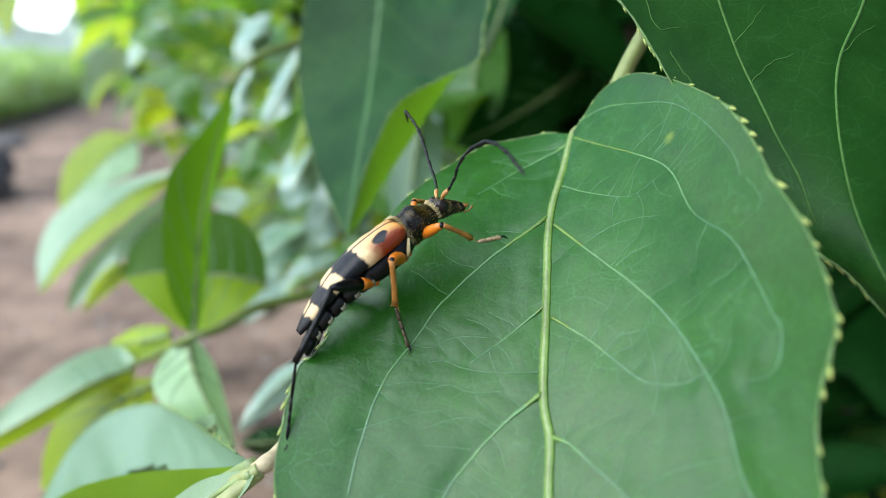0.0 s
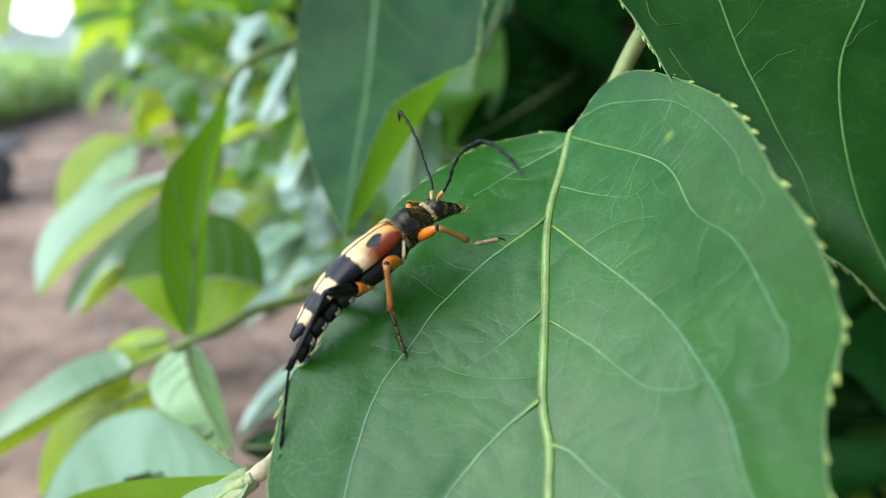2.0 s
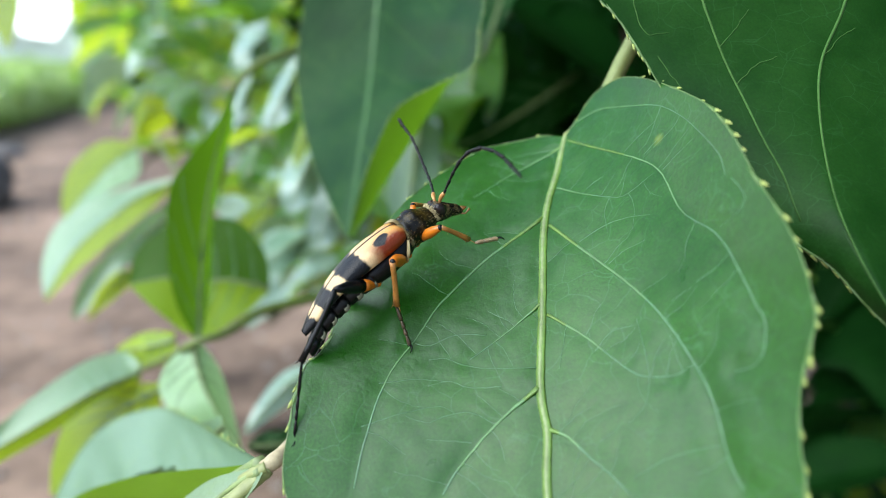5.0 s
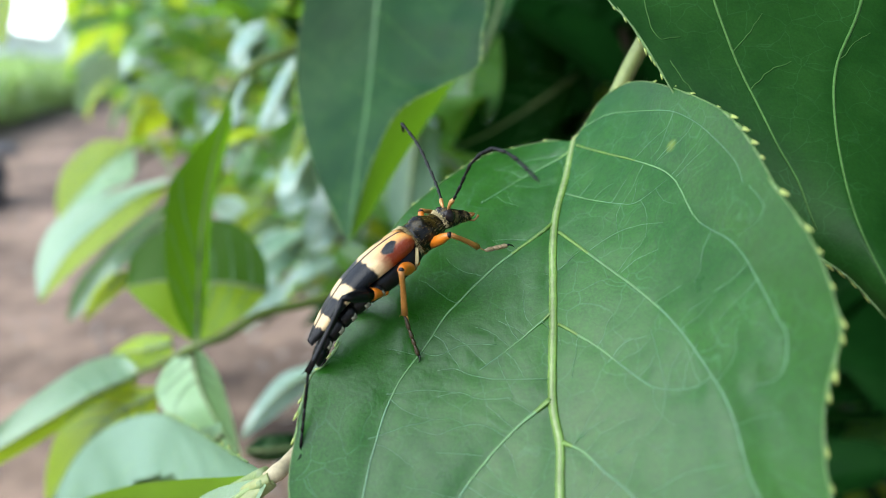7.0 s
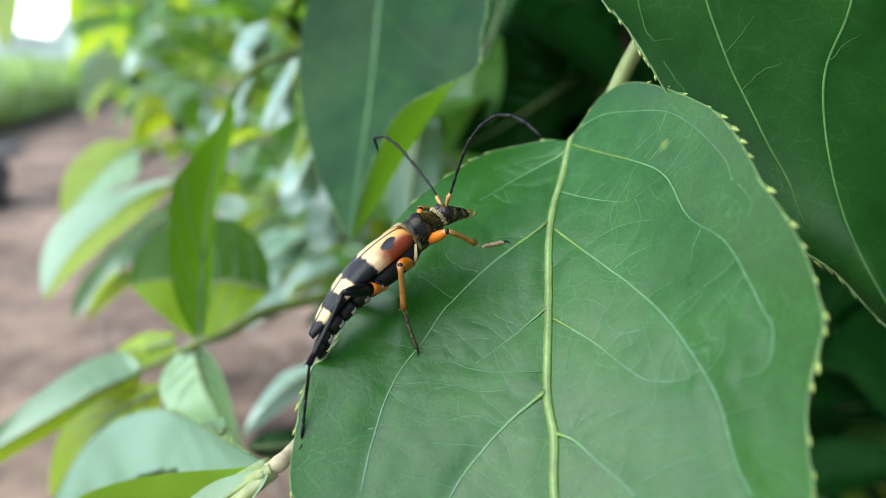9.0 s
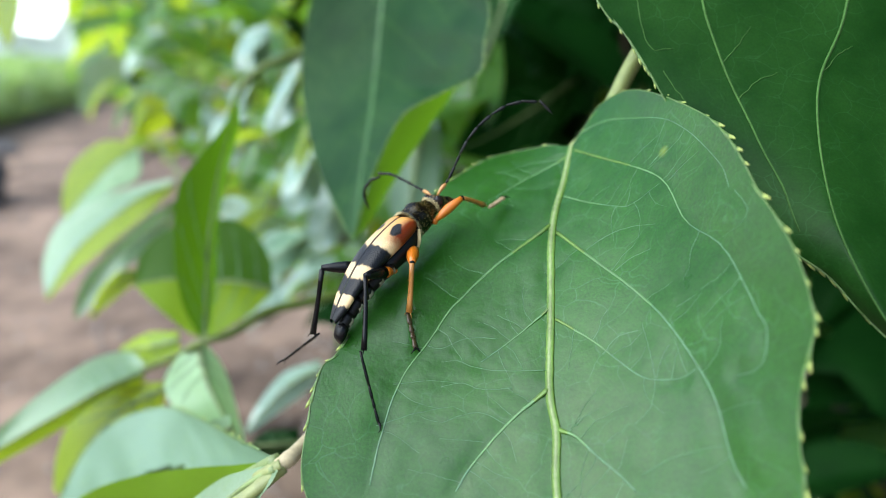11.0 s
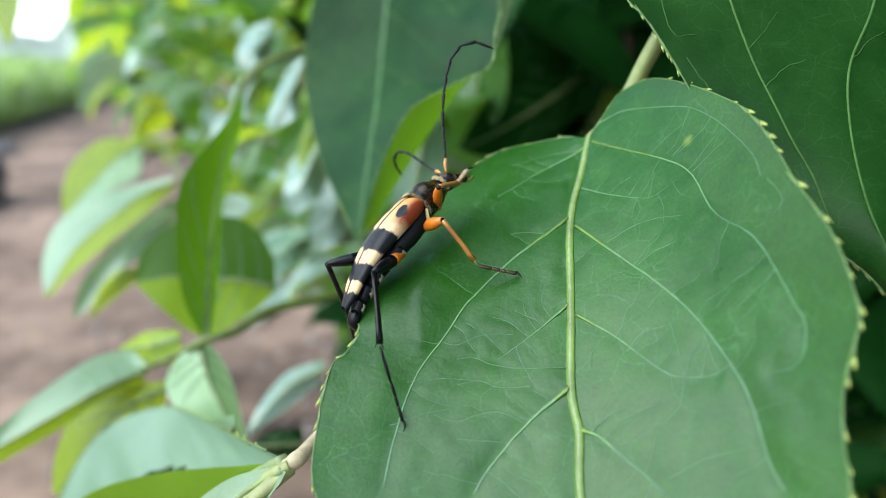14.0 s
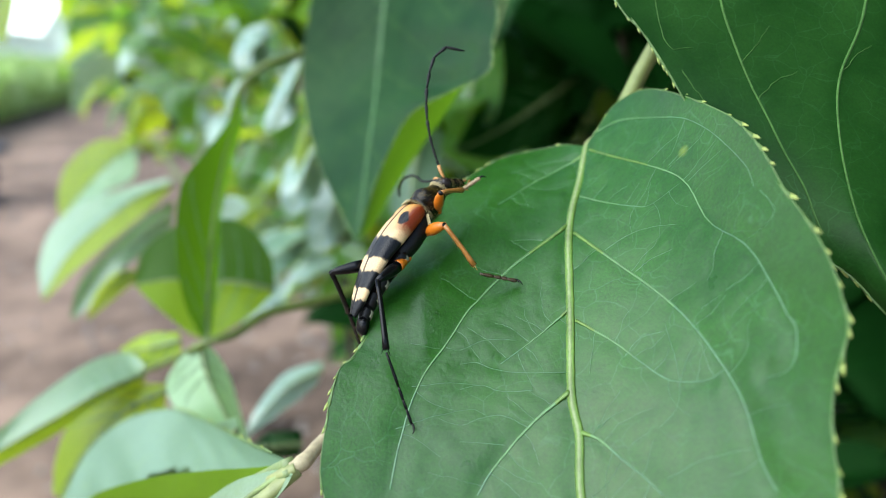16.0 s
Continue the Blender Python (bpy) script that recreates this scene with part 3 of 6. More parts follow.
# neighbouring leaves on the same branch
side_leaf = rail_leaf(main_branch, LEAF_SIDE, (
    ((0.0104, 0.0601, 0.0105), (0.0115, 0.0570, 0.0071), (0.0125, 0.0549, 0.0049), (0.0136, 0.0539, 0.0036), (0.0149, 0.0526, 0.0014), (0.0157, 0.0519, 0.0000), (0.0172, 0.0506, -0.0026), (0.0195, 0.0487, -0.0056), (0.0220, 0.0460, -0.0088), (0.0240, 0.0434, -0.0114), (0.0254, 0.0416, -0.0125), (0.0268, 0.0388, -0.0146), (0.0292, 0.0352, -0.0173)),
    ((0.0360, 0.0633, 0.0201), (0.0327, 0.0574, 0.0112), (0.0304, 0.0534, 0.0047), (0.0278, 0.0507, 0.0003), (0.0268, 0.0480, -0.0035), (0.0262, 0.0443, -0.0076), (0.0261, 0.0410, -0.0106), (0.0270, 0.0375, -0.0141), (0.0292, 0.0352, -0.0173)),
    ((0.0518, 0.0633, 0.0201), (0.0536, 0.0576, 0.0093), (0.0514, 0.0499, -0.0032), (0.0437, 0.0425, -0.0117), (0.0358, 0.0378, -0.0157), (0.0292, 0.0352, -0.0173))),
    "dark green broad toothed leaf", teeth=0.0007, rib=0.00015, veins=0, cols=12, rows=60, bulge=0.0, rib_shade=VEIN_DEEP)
for n, line in enumerate((((0.0198, 0.0554, 0.0073), (0.0200, 0.0540, 0.0048), (0.0207, 0.0520, 0.0017), (0.0223, 0.0489, -0.0032), (0.0236, 0.0459, -0.0071), (0.0240, 0.0436, -0.0098)),
             ((0.0148, 0.0554, 0.0065), (0.0151, 0.0540, 0.0040), (0.0157, 0.0528, 0.0023), (0.0174, 0.0528, 0.0024)), ((0.0163, 0.0516, 0.0007), (0.0173, 0.0513, -0.0007), (0.0182, 0.0510, -0.0017)), ((0.0208, 0.0518, 0.0013), (0.0217, 0.0521, 0.0023), (0.0229, 0.0525, 0.0039)), ((0.0278, 0.0508, 0.0003), (0.0291, 0.0512, 0.0019), (0.0303, 0.0514, 0.0026)), ((0.0218, 0.0504, -0.0013), (0.0230, 0.0507, -0.0001), (0.0248, 0.0509, 0.0007)))):
    bm = bmesh.new()
    wavy = [p + 0.00016 * np.array((noise.noise((i * 0.27, n, 1)), noise.noise((i * 0.27, n, 7)), noise.noise((i * 0.27, n, 4)))) for i, p in enumerate(spline(line, 20))]
    tube(bm, pressed(side_leaf, wavy, (0.0, 0.0, 0.0)), [(0.00004 if n else 0.00011) * (1 - 0.02 * i) * (1 + 0.3 * noise.noise((i * 0.7, n, 0))) for i in range(21)], 6)
    part("vein", bm, VEIN_DEEP, side_leaf)
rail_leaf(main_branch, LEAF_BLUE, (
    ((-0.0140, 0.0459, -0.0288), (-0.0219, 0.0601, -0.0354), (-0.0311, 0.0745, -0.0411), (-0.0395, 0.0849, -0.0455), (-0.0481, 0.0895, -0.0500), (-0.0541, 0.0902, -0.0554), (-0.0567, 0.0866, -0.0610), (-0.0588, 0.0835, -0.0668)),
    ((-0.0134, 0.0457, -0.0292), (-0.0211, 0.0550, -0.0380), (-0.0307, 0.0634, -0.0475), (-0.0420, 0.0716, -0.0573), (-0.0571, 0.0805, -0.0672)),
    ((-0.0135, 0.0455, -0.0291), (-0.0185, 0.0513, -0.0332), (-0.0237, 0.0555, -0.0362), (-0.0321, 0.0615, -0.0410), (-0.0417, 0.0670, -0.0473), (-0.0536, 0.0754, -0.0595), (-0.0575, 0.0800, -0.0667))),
    "folded young leaf with painted sky sheen and an eaten hole", teeth=0.0012, toothed=(0,), rib=0.0006, hole=(40, 9, 12.5, 1.7), rows=80, cols=20, under=LEAF_BACK, under_from=1, veins=0)
rail_leaf(main_branch, LEAF_PALE, (
    ((-0.0133, 0.0451, -0.0292), (-0.0156, 0.0469, -0.0307), (-0.0192, 0.0491, -0.0332), (-0.0241, 0.0521, -0.0382)), ((-0.0133, 0.0450, -0.0295), (-0.0158, 0.0459, -0.0315), (-0.0192, 0.0472, -0.0346), (-0.0236, 0.0508, -0.0375)),
    ((-0.0129, 0.0443, -0.0292), (-0.0137, 0.0440, -0.0305), (-0.0165, 0.0446, -0.0337), (-0.0225, 0.0494, -0.0375))), "small folded young leaf", rib=0.0004, veins=0)

rail_leaf(main_branch, LEAF_PALE, (
    ((-0.0250, 0.0700, -0.0385), (-0.0330, 0.0775, -0.0447), (-0.0430, 0.0835, -0.0525), (-0.0520, 0.0890, -0.0605)), ((-0.0250, 0.0695, -0.0400), (-0.0330, 0.0765, -0.0480), (-0.0430, 0.0825, -0.0555), (-0.0520, 0.0888, -0.0608)),
    ((-0.0250, 0.0690, -0.0415), (-0.0330, 0.0750, -0.0515), (-0.0420, 0.0815, -0.0585), (-0.0520, 0.0886, -0.0611))), "pale young leaf behind the eaten one", rib=0.0004, veins=2)

# ---- the hanging leaf behind the beetle ----
hanging = thing("leafy_branch", "shrub branch with large hanging dark green leaves", "branch")
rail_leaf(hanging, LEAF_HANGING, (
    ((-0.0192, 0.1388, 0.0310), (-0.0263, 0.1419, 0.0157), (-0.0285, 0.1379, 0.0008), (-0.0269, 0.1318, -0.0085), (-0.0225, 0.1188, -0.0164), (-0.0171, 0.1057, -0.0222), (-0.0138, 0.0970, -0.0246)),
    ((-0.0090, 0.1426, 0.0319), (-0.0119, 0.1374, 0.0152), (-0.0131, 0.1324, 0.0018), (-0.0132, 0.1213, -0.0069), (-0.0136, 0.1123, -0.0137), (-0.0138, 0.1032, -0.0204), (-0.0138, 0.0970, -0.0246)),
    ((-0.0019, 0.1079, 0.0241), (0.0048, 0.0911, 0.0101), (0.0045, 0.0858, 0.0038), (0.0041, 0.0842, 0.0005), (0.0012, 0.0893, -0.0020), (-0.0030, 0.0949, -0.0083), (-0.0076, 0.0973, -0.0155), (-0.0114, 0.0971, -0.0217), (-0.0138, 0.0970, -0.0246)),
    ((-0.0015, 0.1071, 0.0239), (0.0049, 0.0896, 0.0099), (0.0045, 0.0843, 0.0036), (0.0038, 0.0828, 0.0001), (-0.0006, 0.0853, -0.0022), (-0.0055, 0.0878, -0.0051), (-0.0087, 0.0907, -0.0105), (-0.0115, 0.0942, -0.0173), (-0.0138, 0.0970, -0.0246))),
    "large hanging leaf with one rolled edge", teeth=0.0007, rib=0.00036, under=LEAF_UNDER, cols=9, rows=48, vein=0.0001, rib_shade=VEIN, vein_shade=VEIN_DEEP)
rail_leaf(hanging, LEAF_SHADED, (
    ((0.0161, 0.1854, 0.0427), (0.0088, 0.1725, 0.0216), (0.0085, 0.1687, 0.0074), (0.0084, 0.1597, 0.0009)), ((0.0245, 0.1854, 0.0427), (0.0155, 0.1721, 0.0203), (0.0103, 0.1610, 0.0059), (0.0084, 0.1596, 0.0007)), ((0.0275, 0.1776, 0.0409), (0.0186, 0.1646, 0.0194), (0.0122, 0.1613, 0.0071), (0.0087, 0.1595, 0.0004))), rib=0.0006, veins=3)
rail_leaf(hanging, LEAF_FAR, (
    ((0.0010, 0.2053, 0.0090), (-0.0014, 0.1944, -0.0049), (0.0009, 0.1840, -0.0164), (0.0069, 0.1838, -0.0171)), ((0.0107, 0.2062, 0.0122), (0.0080, 0.1956, -0.0004), (0.0069, 0.1856, -0.0106), (0.0072, 0.1838, -0.0173)), ((0.0164, 0.2053, 0.0090), (0.0166, 0.1952, -0.0019), (0.0137, 0.1852, -0.0120), (0.0075, 0.1838, -0.0174))), rib=0.0006, veins=3)
rail_leaf(hanging, LEAF_BLUE, (
    ((-0.0089, 0.1699, -0.0151), (-0.0125, 0.1600, -0.0248), (-0.0120, 0.1508, -0.0323), (-0.0078, 0.1423, -0.0368)), ((-0.0054, 0.1710, -0.0111), (-0.0072, 0.1604, -0.0235), (-0.0079, 0.1508, -0.0323), (-0.0075, 0.1423, -0.0370)), ((-0.0006, 0.1699, -0.0151), (-0.0012, 0.1600, -0.0248), (-0.0037, 0.1504, -0.0336), (-0.0073, 0.1422, -0.0371))), rib=0.0006, veins=3)
rail_leaf(hanging, LEAF_SHADED, (
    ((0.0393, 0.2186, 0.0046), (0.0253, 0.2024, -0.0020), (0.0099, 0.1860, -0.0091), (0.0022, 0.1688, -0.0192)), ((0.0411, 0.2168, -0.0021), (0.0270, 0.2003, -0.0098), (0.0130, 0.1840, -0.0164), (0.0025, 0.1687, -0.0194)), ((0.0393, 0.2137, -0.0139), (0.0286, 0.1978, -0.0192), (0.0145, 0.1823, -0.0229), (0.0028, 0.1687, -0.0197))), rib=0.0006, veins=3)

# ---- the sprig of young leaves over the path ----
sprig = thing("leafy_branch", "slender sprig of yellow-green young leaves", "branch")
bm = bmesh.new()
tube(bm, spline([(-0.0109, 0.1207, -0.0365), (-0.0181, 0.1131, -0.0378), (-0.0231, 0.1080, -0.0379), (-0.0293, 0.1029, -0.0380), (-0.0334, 0.0981, -0.0397), (-0.0372, 0.0964, -0.0404), (-0.0432, 0.0997, -0.0444), (-0.0531, 0.1095, -0.0512)], 24), [0.00095 - 0.0004 * i / 24 for i in range(25)], 8)
part("stem", bm, STEM, sprig)
bm = bmesh.new()
tube(bm, spline([(-0.0231, 0.1509, 0.0089), (-0.0296, 0.1422, 0.0034), (-0.0362, 0.1378, 0.0006), (-0.0410, 0.1365, -0.0045), (-0.0451, 0.1413, -0.0137), (-0.0509, 0.1524, -0.0262), (-0.0658, 0.1732, -0.0298), (-0.0954, 0.2260, -0.0220)], 24), [0.0009 - 0.0003 * i / 24 for i in range(25)], 8)
part("stem", bm, STEM, sprig)
def young(shade, *rails):
    """One leaf of the sprig; shade is its material, or two that paint the light on its upper and lower half."""
    top, low = shade if isinstance(shade, tuple) else (shade, None)
    rail_leaf(sprig, top, rails, under=low, under_from=1, rib=0.00045, veins=3, cols=6, rows=20)


young(LEAF_MID, ((-0.0376, 0.0965, -0.0402), (-0.0394, 0.0952, -0.0341), (-0.0410, 0.0978, -0.0270), (-0.0414, 0.1025, -0.0176), (-0.0387, 0.1068, -0.0126), (-0.0356, 0.1110, -0.0076), (-0.0344, 0.1137, -0.0029)), ((-0.0371, 0.0964, -0.0403), (-0.0376, 0.0987, -0.0372), (-0.0381, 0.1026, -0.0311), (-0.0379, 0.1062, -0.0228), (-0.0368, 0.1099, -0.0143), (-0.0352, 0.1124, -0.0077), (-0.0344, 0.1138, -0.0027)), ((-0.0370, 0.0971, -0.0404), (-0.0380, 0.1027, -0.0387), (-0.0389, 0.1093, -0.0331), (-0.0390, 0.1131, -0.0243), (-0.0370, 0.1146, -0.0158), (-0.0349, 0.1150, -0.0088), (-0.0344, 0.1137, -0.0029)))
# dark upper half: shadow of another leaf put into the colour
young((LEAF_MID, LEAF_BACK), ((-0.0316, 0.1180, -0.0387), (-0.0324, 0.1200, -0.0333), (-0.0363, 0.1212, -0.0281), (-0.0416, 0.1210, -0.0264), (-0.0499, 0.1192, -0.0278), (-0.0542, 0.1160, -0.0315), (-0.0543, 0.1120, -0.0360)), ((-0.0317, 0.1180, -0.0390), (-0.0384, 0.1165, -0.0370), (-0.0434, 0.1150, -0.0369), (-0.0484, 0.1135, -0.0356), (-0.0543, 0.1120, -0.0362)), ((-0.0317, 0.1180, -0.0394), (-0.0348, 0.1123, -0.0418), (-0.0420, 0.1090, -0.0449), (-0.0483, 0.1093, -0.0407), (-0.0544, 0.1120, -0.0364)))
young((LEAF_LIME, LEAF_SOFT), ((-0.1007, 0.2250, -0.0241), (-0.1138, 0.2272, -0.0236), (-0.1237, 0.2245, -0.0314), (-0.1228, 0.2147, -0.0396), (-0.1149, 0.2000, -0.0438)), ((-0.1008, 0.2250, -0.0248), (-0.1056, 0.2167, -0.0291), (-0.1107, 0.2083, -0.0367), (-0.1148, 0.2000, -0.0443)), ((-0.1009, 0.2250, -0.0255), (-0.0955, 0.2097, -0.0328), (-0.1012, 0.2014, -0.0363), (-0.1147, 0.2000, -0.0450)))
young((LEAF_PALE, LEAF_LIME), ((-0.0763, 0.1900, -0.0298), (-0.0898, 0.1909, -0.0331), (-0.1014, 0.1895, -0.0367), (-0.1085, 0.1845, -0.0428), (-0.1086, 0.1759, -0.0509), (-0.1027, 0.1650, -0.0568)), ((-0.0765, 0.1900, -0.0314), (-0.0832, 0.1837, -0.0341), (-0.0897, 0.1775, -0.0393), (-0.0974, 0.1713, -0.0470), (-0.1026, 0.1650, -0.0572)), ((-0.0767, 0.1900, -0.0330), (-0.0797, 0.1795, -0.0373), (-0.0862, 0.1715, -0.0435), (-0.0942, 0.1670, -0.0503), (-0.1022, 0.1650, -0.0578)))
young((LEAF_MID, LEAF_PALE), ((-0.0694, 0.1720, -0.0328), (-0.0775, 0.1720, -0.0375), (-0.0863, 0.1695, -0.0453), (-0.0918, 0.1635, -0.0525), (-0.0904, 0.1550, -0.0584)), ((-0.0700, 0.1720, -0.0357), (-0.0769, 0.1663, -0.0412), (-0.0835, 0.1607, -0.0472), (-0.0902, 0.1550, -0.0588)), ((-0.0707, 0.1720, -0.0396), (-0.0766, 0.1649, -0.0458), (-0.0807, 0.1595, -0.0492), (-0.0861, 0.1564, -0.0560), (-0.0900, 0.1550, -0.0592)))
young(LEAF_LIME, ((-0.0762, 0.1650, -0.0497), (-0.0801, 0.1600, -0.0485), (-0.0832, 0.1550, -0.0519), (-0.0838, 0.1500, -0.0568)), ((-0.0763, 0.1650, -0.0503), (-0.0800, 0.1600, -0.0506), (-0.0824, 0.1550, -0.0540), (-0.0837, 0.1500, -0.0570)), ((-0.0764, 0.1650, -0.0512), (-0.0786, 0.1600, -0.0528), (-0.0806, 0.1550, -0.0547), (-0.0836, 0.1500, -0.0573)))
young(LEAF_GREY, ((-0.0685, 0.2000, -0.0408), (-0.0648, 0.1967, -0.0368), (-0.0594, 0.1933, -0.0358), (-0.0554, 0.1900, -0.0375)), ((-0.0686, 0.2000, -0.0412), (-0.0618, 0.1950, -0.0395), (-0.0554, 0.1900, -0.0378)), ((-0.0686, 0.2000, -0.0415), (-0.0653, 0.1967, -0.0432), (-0.0596, 0.1933, -0.0421), (-0.0554, 0.1900, -0.0381)))
young(LEAF_LIME, ((-0.1240, 0.3147, -0.0154), (-0.1331, 0.3086, -0.0114), (-0.1342, 0.2992, -0.0194), (-0.1322, 0.2899, -0.0270)), ((-0.1235, 0.3134, -0.0203), (-0.1271, 0.2994, -0.0185), (-0.1293, 0.2911, -0.0226), (-0.1322, 0.2898, -0.0274)), ((-0.1230, 0.3121, -0.0253), (-0.1277, 0.3040, -0.0285), (-0.1279, 0.2895, -0.0286), (-0.1319, 0.2896, -0.0279)))
young(LEAF_FAR, ((-0.1102, 0.3169, -0.0075), (-0.1209, 0.3169, -0.0075), (-0.1242, 0.3075, -0.0155)), ((-0.1100, 0.3155, -0.0124), (-0.1157, 0.3078, -0.0143), (-0.1242, 0.3071, -0.0167)), ((-0.1097, 0.3116, -0.0272), (-0.1157, 0.3051, -0.0242), (-0.1237, 0.3068, -0.0179)))
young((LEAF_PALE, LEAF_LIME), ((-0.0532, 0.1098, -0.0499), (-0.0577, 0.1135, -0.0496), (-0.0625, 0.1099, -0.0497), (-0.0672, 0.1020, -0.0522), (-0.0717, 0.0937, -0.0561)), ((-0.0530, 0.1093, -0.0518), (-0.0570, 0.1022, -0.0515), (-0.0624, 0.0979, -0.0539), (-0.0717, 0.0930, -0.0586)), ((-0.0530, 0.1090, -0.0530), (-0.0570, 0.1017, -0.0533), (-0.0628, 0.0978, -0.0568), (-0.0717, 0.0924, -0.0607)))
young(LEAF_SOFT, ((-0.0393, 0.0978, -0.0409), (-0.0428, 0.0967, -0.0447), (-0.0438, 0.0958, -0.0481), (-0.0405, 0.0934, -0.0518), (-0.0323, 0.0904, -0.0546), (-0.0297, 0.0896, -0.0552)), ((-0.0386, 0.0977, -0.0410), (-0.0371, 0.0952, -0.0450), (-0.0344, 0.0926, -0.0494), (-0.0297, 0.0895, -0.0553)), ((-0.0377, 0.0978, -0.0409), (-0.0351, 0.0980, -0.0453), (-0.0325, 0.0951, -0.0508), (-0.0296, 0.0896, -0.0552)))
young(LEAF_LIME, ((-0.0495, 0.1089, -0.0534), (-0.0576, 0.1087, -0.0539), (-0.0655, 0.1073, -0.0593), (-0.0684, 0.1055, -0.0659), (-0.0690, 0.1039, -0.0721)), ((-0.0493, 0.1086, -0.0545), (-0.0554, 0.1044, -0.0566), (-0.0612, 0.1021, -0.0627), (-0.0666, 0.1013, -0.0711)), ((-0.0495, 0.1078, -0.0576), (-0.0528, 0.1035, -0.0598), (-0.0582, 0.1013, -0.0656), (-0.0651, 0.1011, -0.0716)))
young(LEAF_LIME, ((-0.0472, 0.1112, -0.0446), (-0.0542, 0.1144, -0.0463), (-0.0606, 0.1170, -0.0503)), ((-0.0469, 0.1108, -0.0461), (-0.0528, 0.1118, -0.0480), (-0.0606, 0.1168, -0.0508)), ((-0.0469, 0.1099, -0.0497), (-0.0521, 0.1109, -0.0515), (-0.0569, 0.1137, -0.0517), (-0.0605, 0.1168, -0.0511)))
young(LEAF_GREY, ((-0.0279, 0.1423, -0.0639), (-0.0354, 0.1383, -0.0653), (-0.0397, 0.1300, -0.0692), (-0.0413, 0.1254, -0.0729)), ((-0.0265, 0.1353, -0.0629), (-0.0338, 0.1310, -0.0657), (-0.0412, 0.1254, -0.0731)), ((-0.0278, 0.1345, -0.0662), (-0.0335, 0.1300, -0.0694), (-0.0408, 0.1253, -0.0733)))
young(LEAF_SHADED, ((-0.0255, 0.1068, -0.0612), (-0.0310, 0.1067, -0.0616), (-0.0343, 0.1061, -0.0638)), ((-0.0254, 0.1062, -0.0636), (-0.0302, 0.1035, -0.0625), (-0.0343, 0.1060, -0.0641)), ((-0.0256, 0.1056, -0.0657), (-0.0310, 0.1055, -0.0661), (-0.0342, 0.1058, -0.0648)))
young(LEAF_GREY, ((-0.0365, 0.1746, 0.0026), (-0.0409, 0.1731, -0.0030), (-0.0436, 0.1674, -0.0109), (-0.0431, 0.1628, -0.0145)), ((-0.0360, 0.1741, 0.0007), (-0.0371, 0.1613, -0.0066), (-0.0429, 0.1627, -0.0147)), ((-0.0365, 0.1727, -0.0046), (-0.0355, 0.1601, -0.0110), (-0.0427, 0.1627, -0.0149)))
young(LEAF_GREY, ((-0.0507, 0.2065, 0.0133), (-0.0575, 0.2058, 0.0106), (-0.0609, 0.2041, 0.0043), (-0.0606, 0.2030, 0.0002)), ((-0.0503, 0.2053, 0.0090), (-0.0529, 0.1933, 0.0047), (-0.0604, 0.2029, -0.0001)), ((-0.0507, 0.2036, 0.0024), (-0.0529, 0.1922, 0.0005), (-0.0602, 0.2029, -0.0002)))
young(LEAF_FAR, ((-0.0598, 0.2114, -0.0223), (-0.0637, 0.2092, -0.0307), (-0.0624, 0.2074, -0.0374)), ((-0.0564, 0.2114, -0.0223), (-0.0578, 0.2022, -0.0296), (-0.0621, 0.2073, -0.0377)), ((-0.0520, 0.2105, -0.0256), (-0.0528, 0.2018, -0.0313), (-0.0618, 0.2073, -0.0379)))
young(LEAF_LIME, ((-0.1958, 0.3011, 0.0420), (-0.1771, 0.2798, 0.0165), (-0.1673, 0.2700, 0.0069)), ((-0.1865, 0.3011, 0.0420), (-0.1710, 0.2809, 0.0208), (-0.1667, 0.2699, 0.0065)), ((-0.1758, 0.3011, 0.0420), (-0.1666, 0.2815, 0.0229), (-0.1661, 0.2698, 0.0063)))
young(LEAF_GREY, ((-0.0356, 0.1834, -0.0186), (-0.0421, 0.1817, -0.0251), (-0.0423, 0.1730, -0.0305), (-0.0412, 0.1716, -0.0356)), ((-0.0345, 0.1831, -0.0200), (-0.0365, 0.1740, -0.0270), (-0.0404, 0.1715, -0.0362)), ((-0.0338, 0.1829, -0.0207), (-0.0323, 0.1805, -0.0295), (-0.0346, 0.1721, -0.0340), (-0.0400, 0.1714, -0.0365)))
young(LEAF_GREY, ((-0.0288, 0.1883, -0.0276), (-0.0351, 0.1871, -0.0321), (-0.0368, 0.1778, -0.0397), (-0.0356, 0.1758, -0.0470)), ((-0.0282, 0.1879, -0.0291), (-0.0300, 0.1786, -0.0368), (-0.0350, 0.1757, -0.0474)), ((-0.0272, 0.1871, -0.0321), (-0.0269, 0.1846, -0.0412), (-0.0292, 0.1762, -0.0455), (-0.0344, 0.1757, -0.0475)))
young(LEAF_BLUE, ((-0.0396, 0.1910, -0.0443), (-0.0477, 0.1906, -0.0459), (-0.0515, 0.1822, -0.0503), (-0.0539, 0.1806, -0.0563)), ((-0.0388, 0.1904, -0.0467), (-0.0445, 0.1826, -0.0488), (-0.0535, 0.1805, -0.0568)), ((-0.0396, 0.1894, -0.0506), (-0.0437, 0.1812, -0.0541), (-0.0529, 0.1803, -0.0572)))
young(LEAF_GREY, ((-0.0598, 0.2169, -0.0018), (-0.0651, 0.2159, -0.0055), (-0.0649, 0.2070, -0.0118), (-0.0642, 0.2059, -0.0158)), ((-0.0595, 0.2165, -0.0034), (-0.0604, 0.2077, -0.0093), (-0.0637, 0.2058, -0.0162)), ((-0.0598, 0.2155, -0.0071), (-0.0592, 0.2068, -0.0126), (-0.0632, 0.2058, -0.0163)))
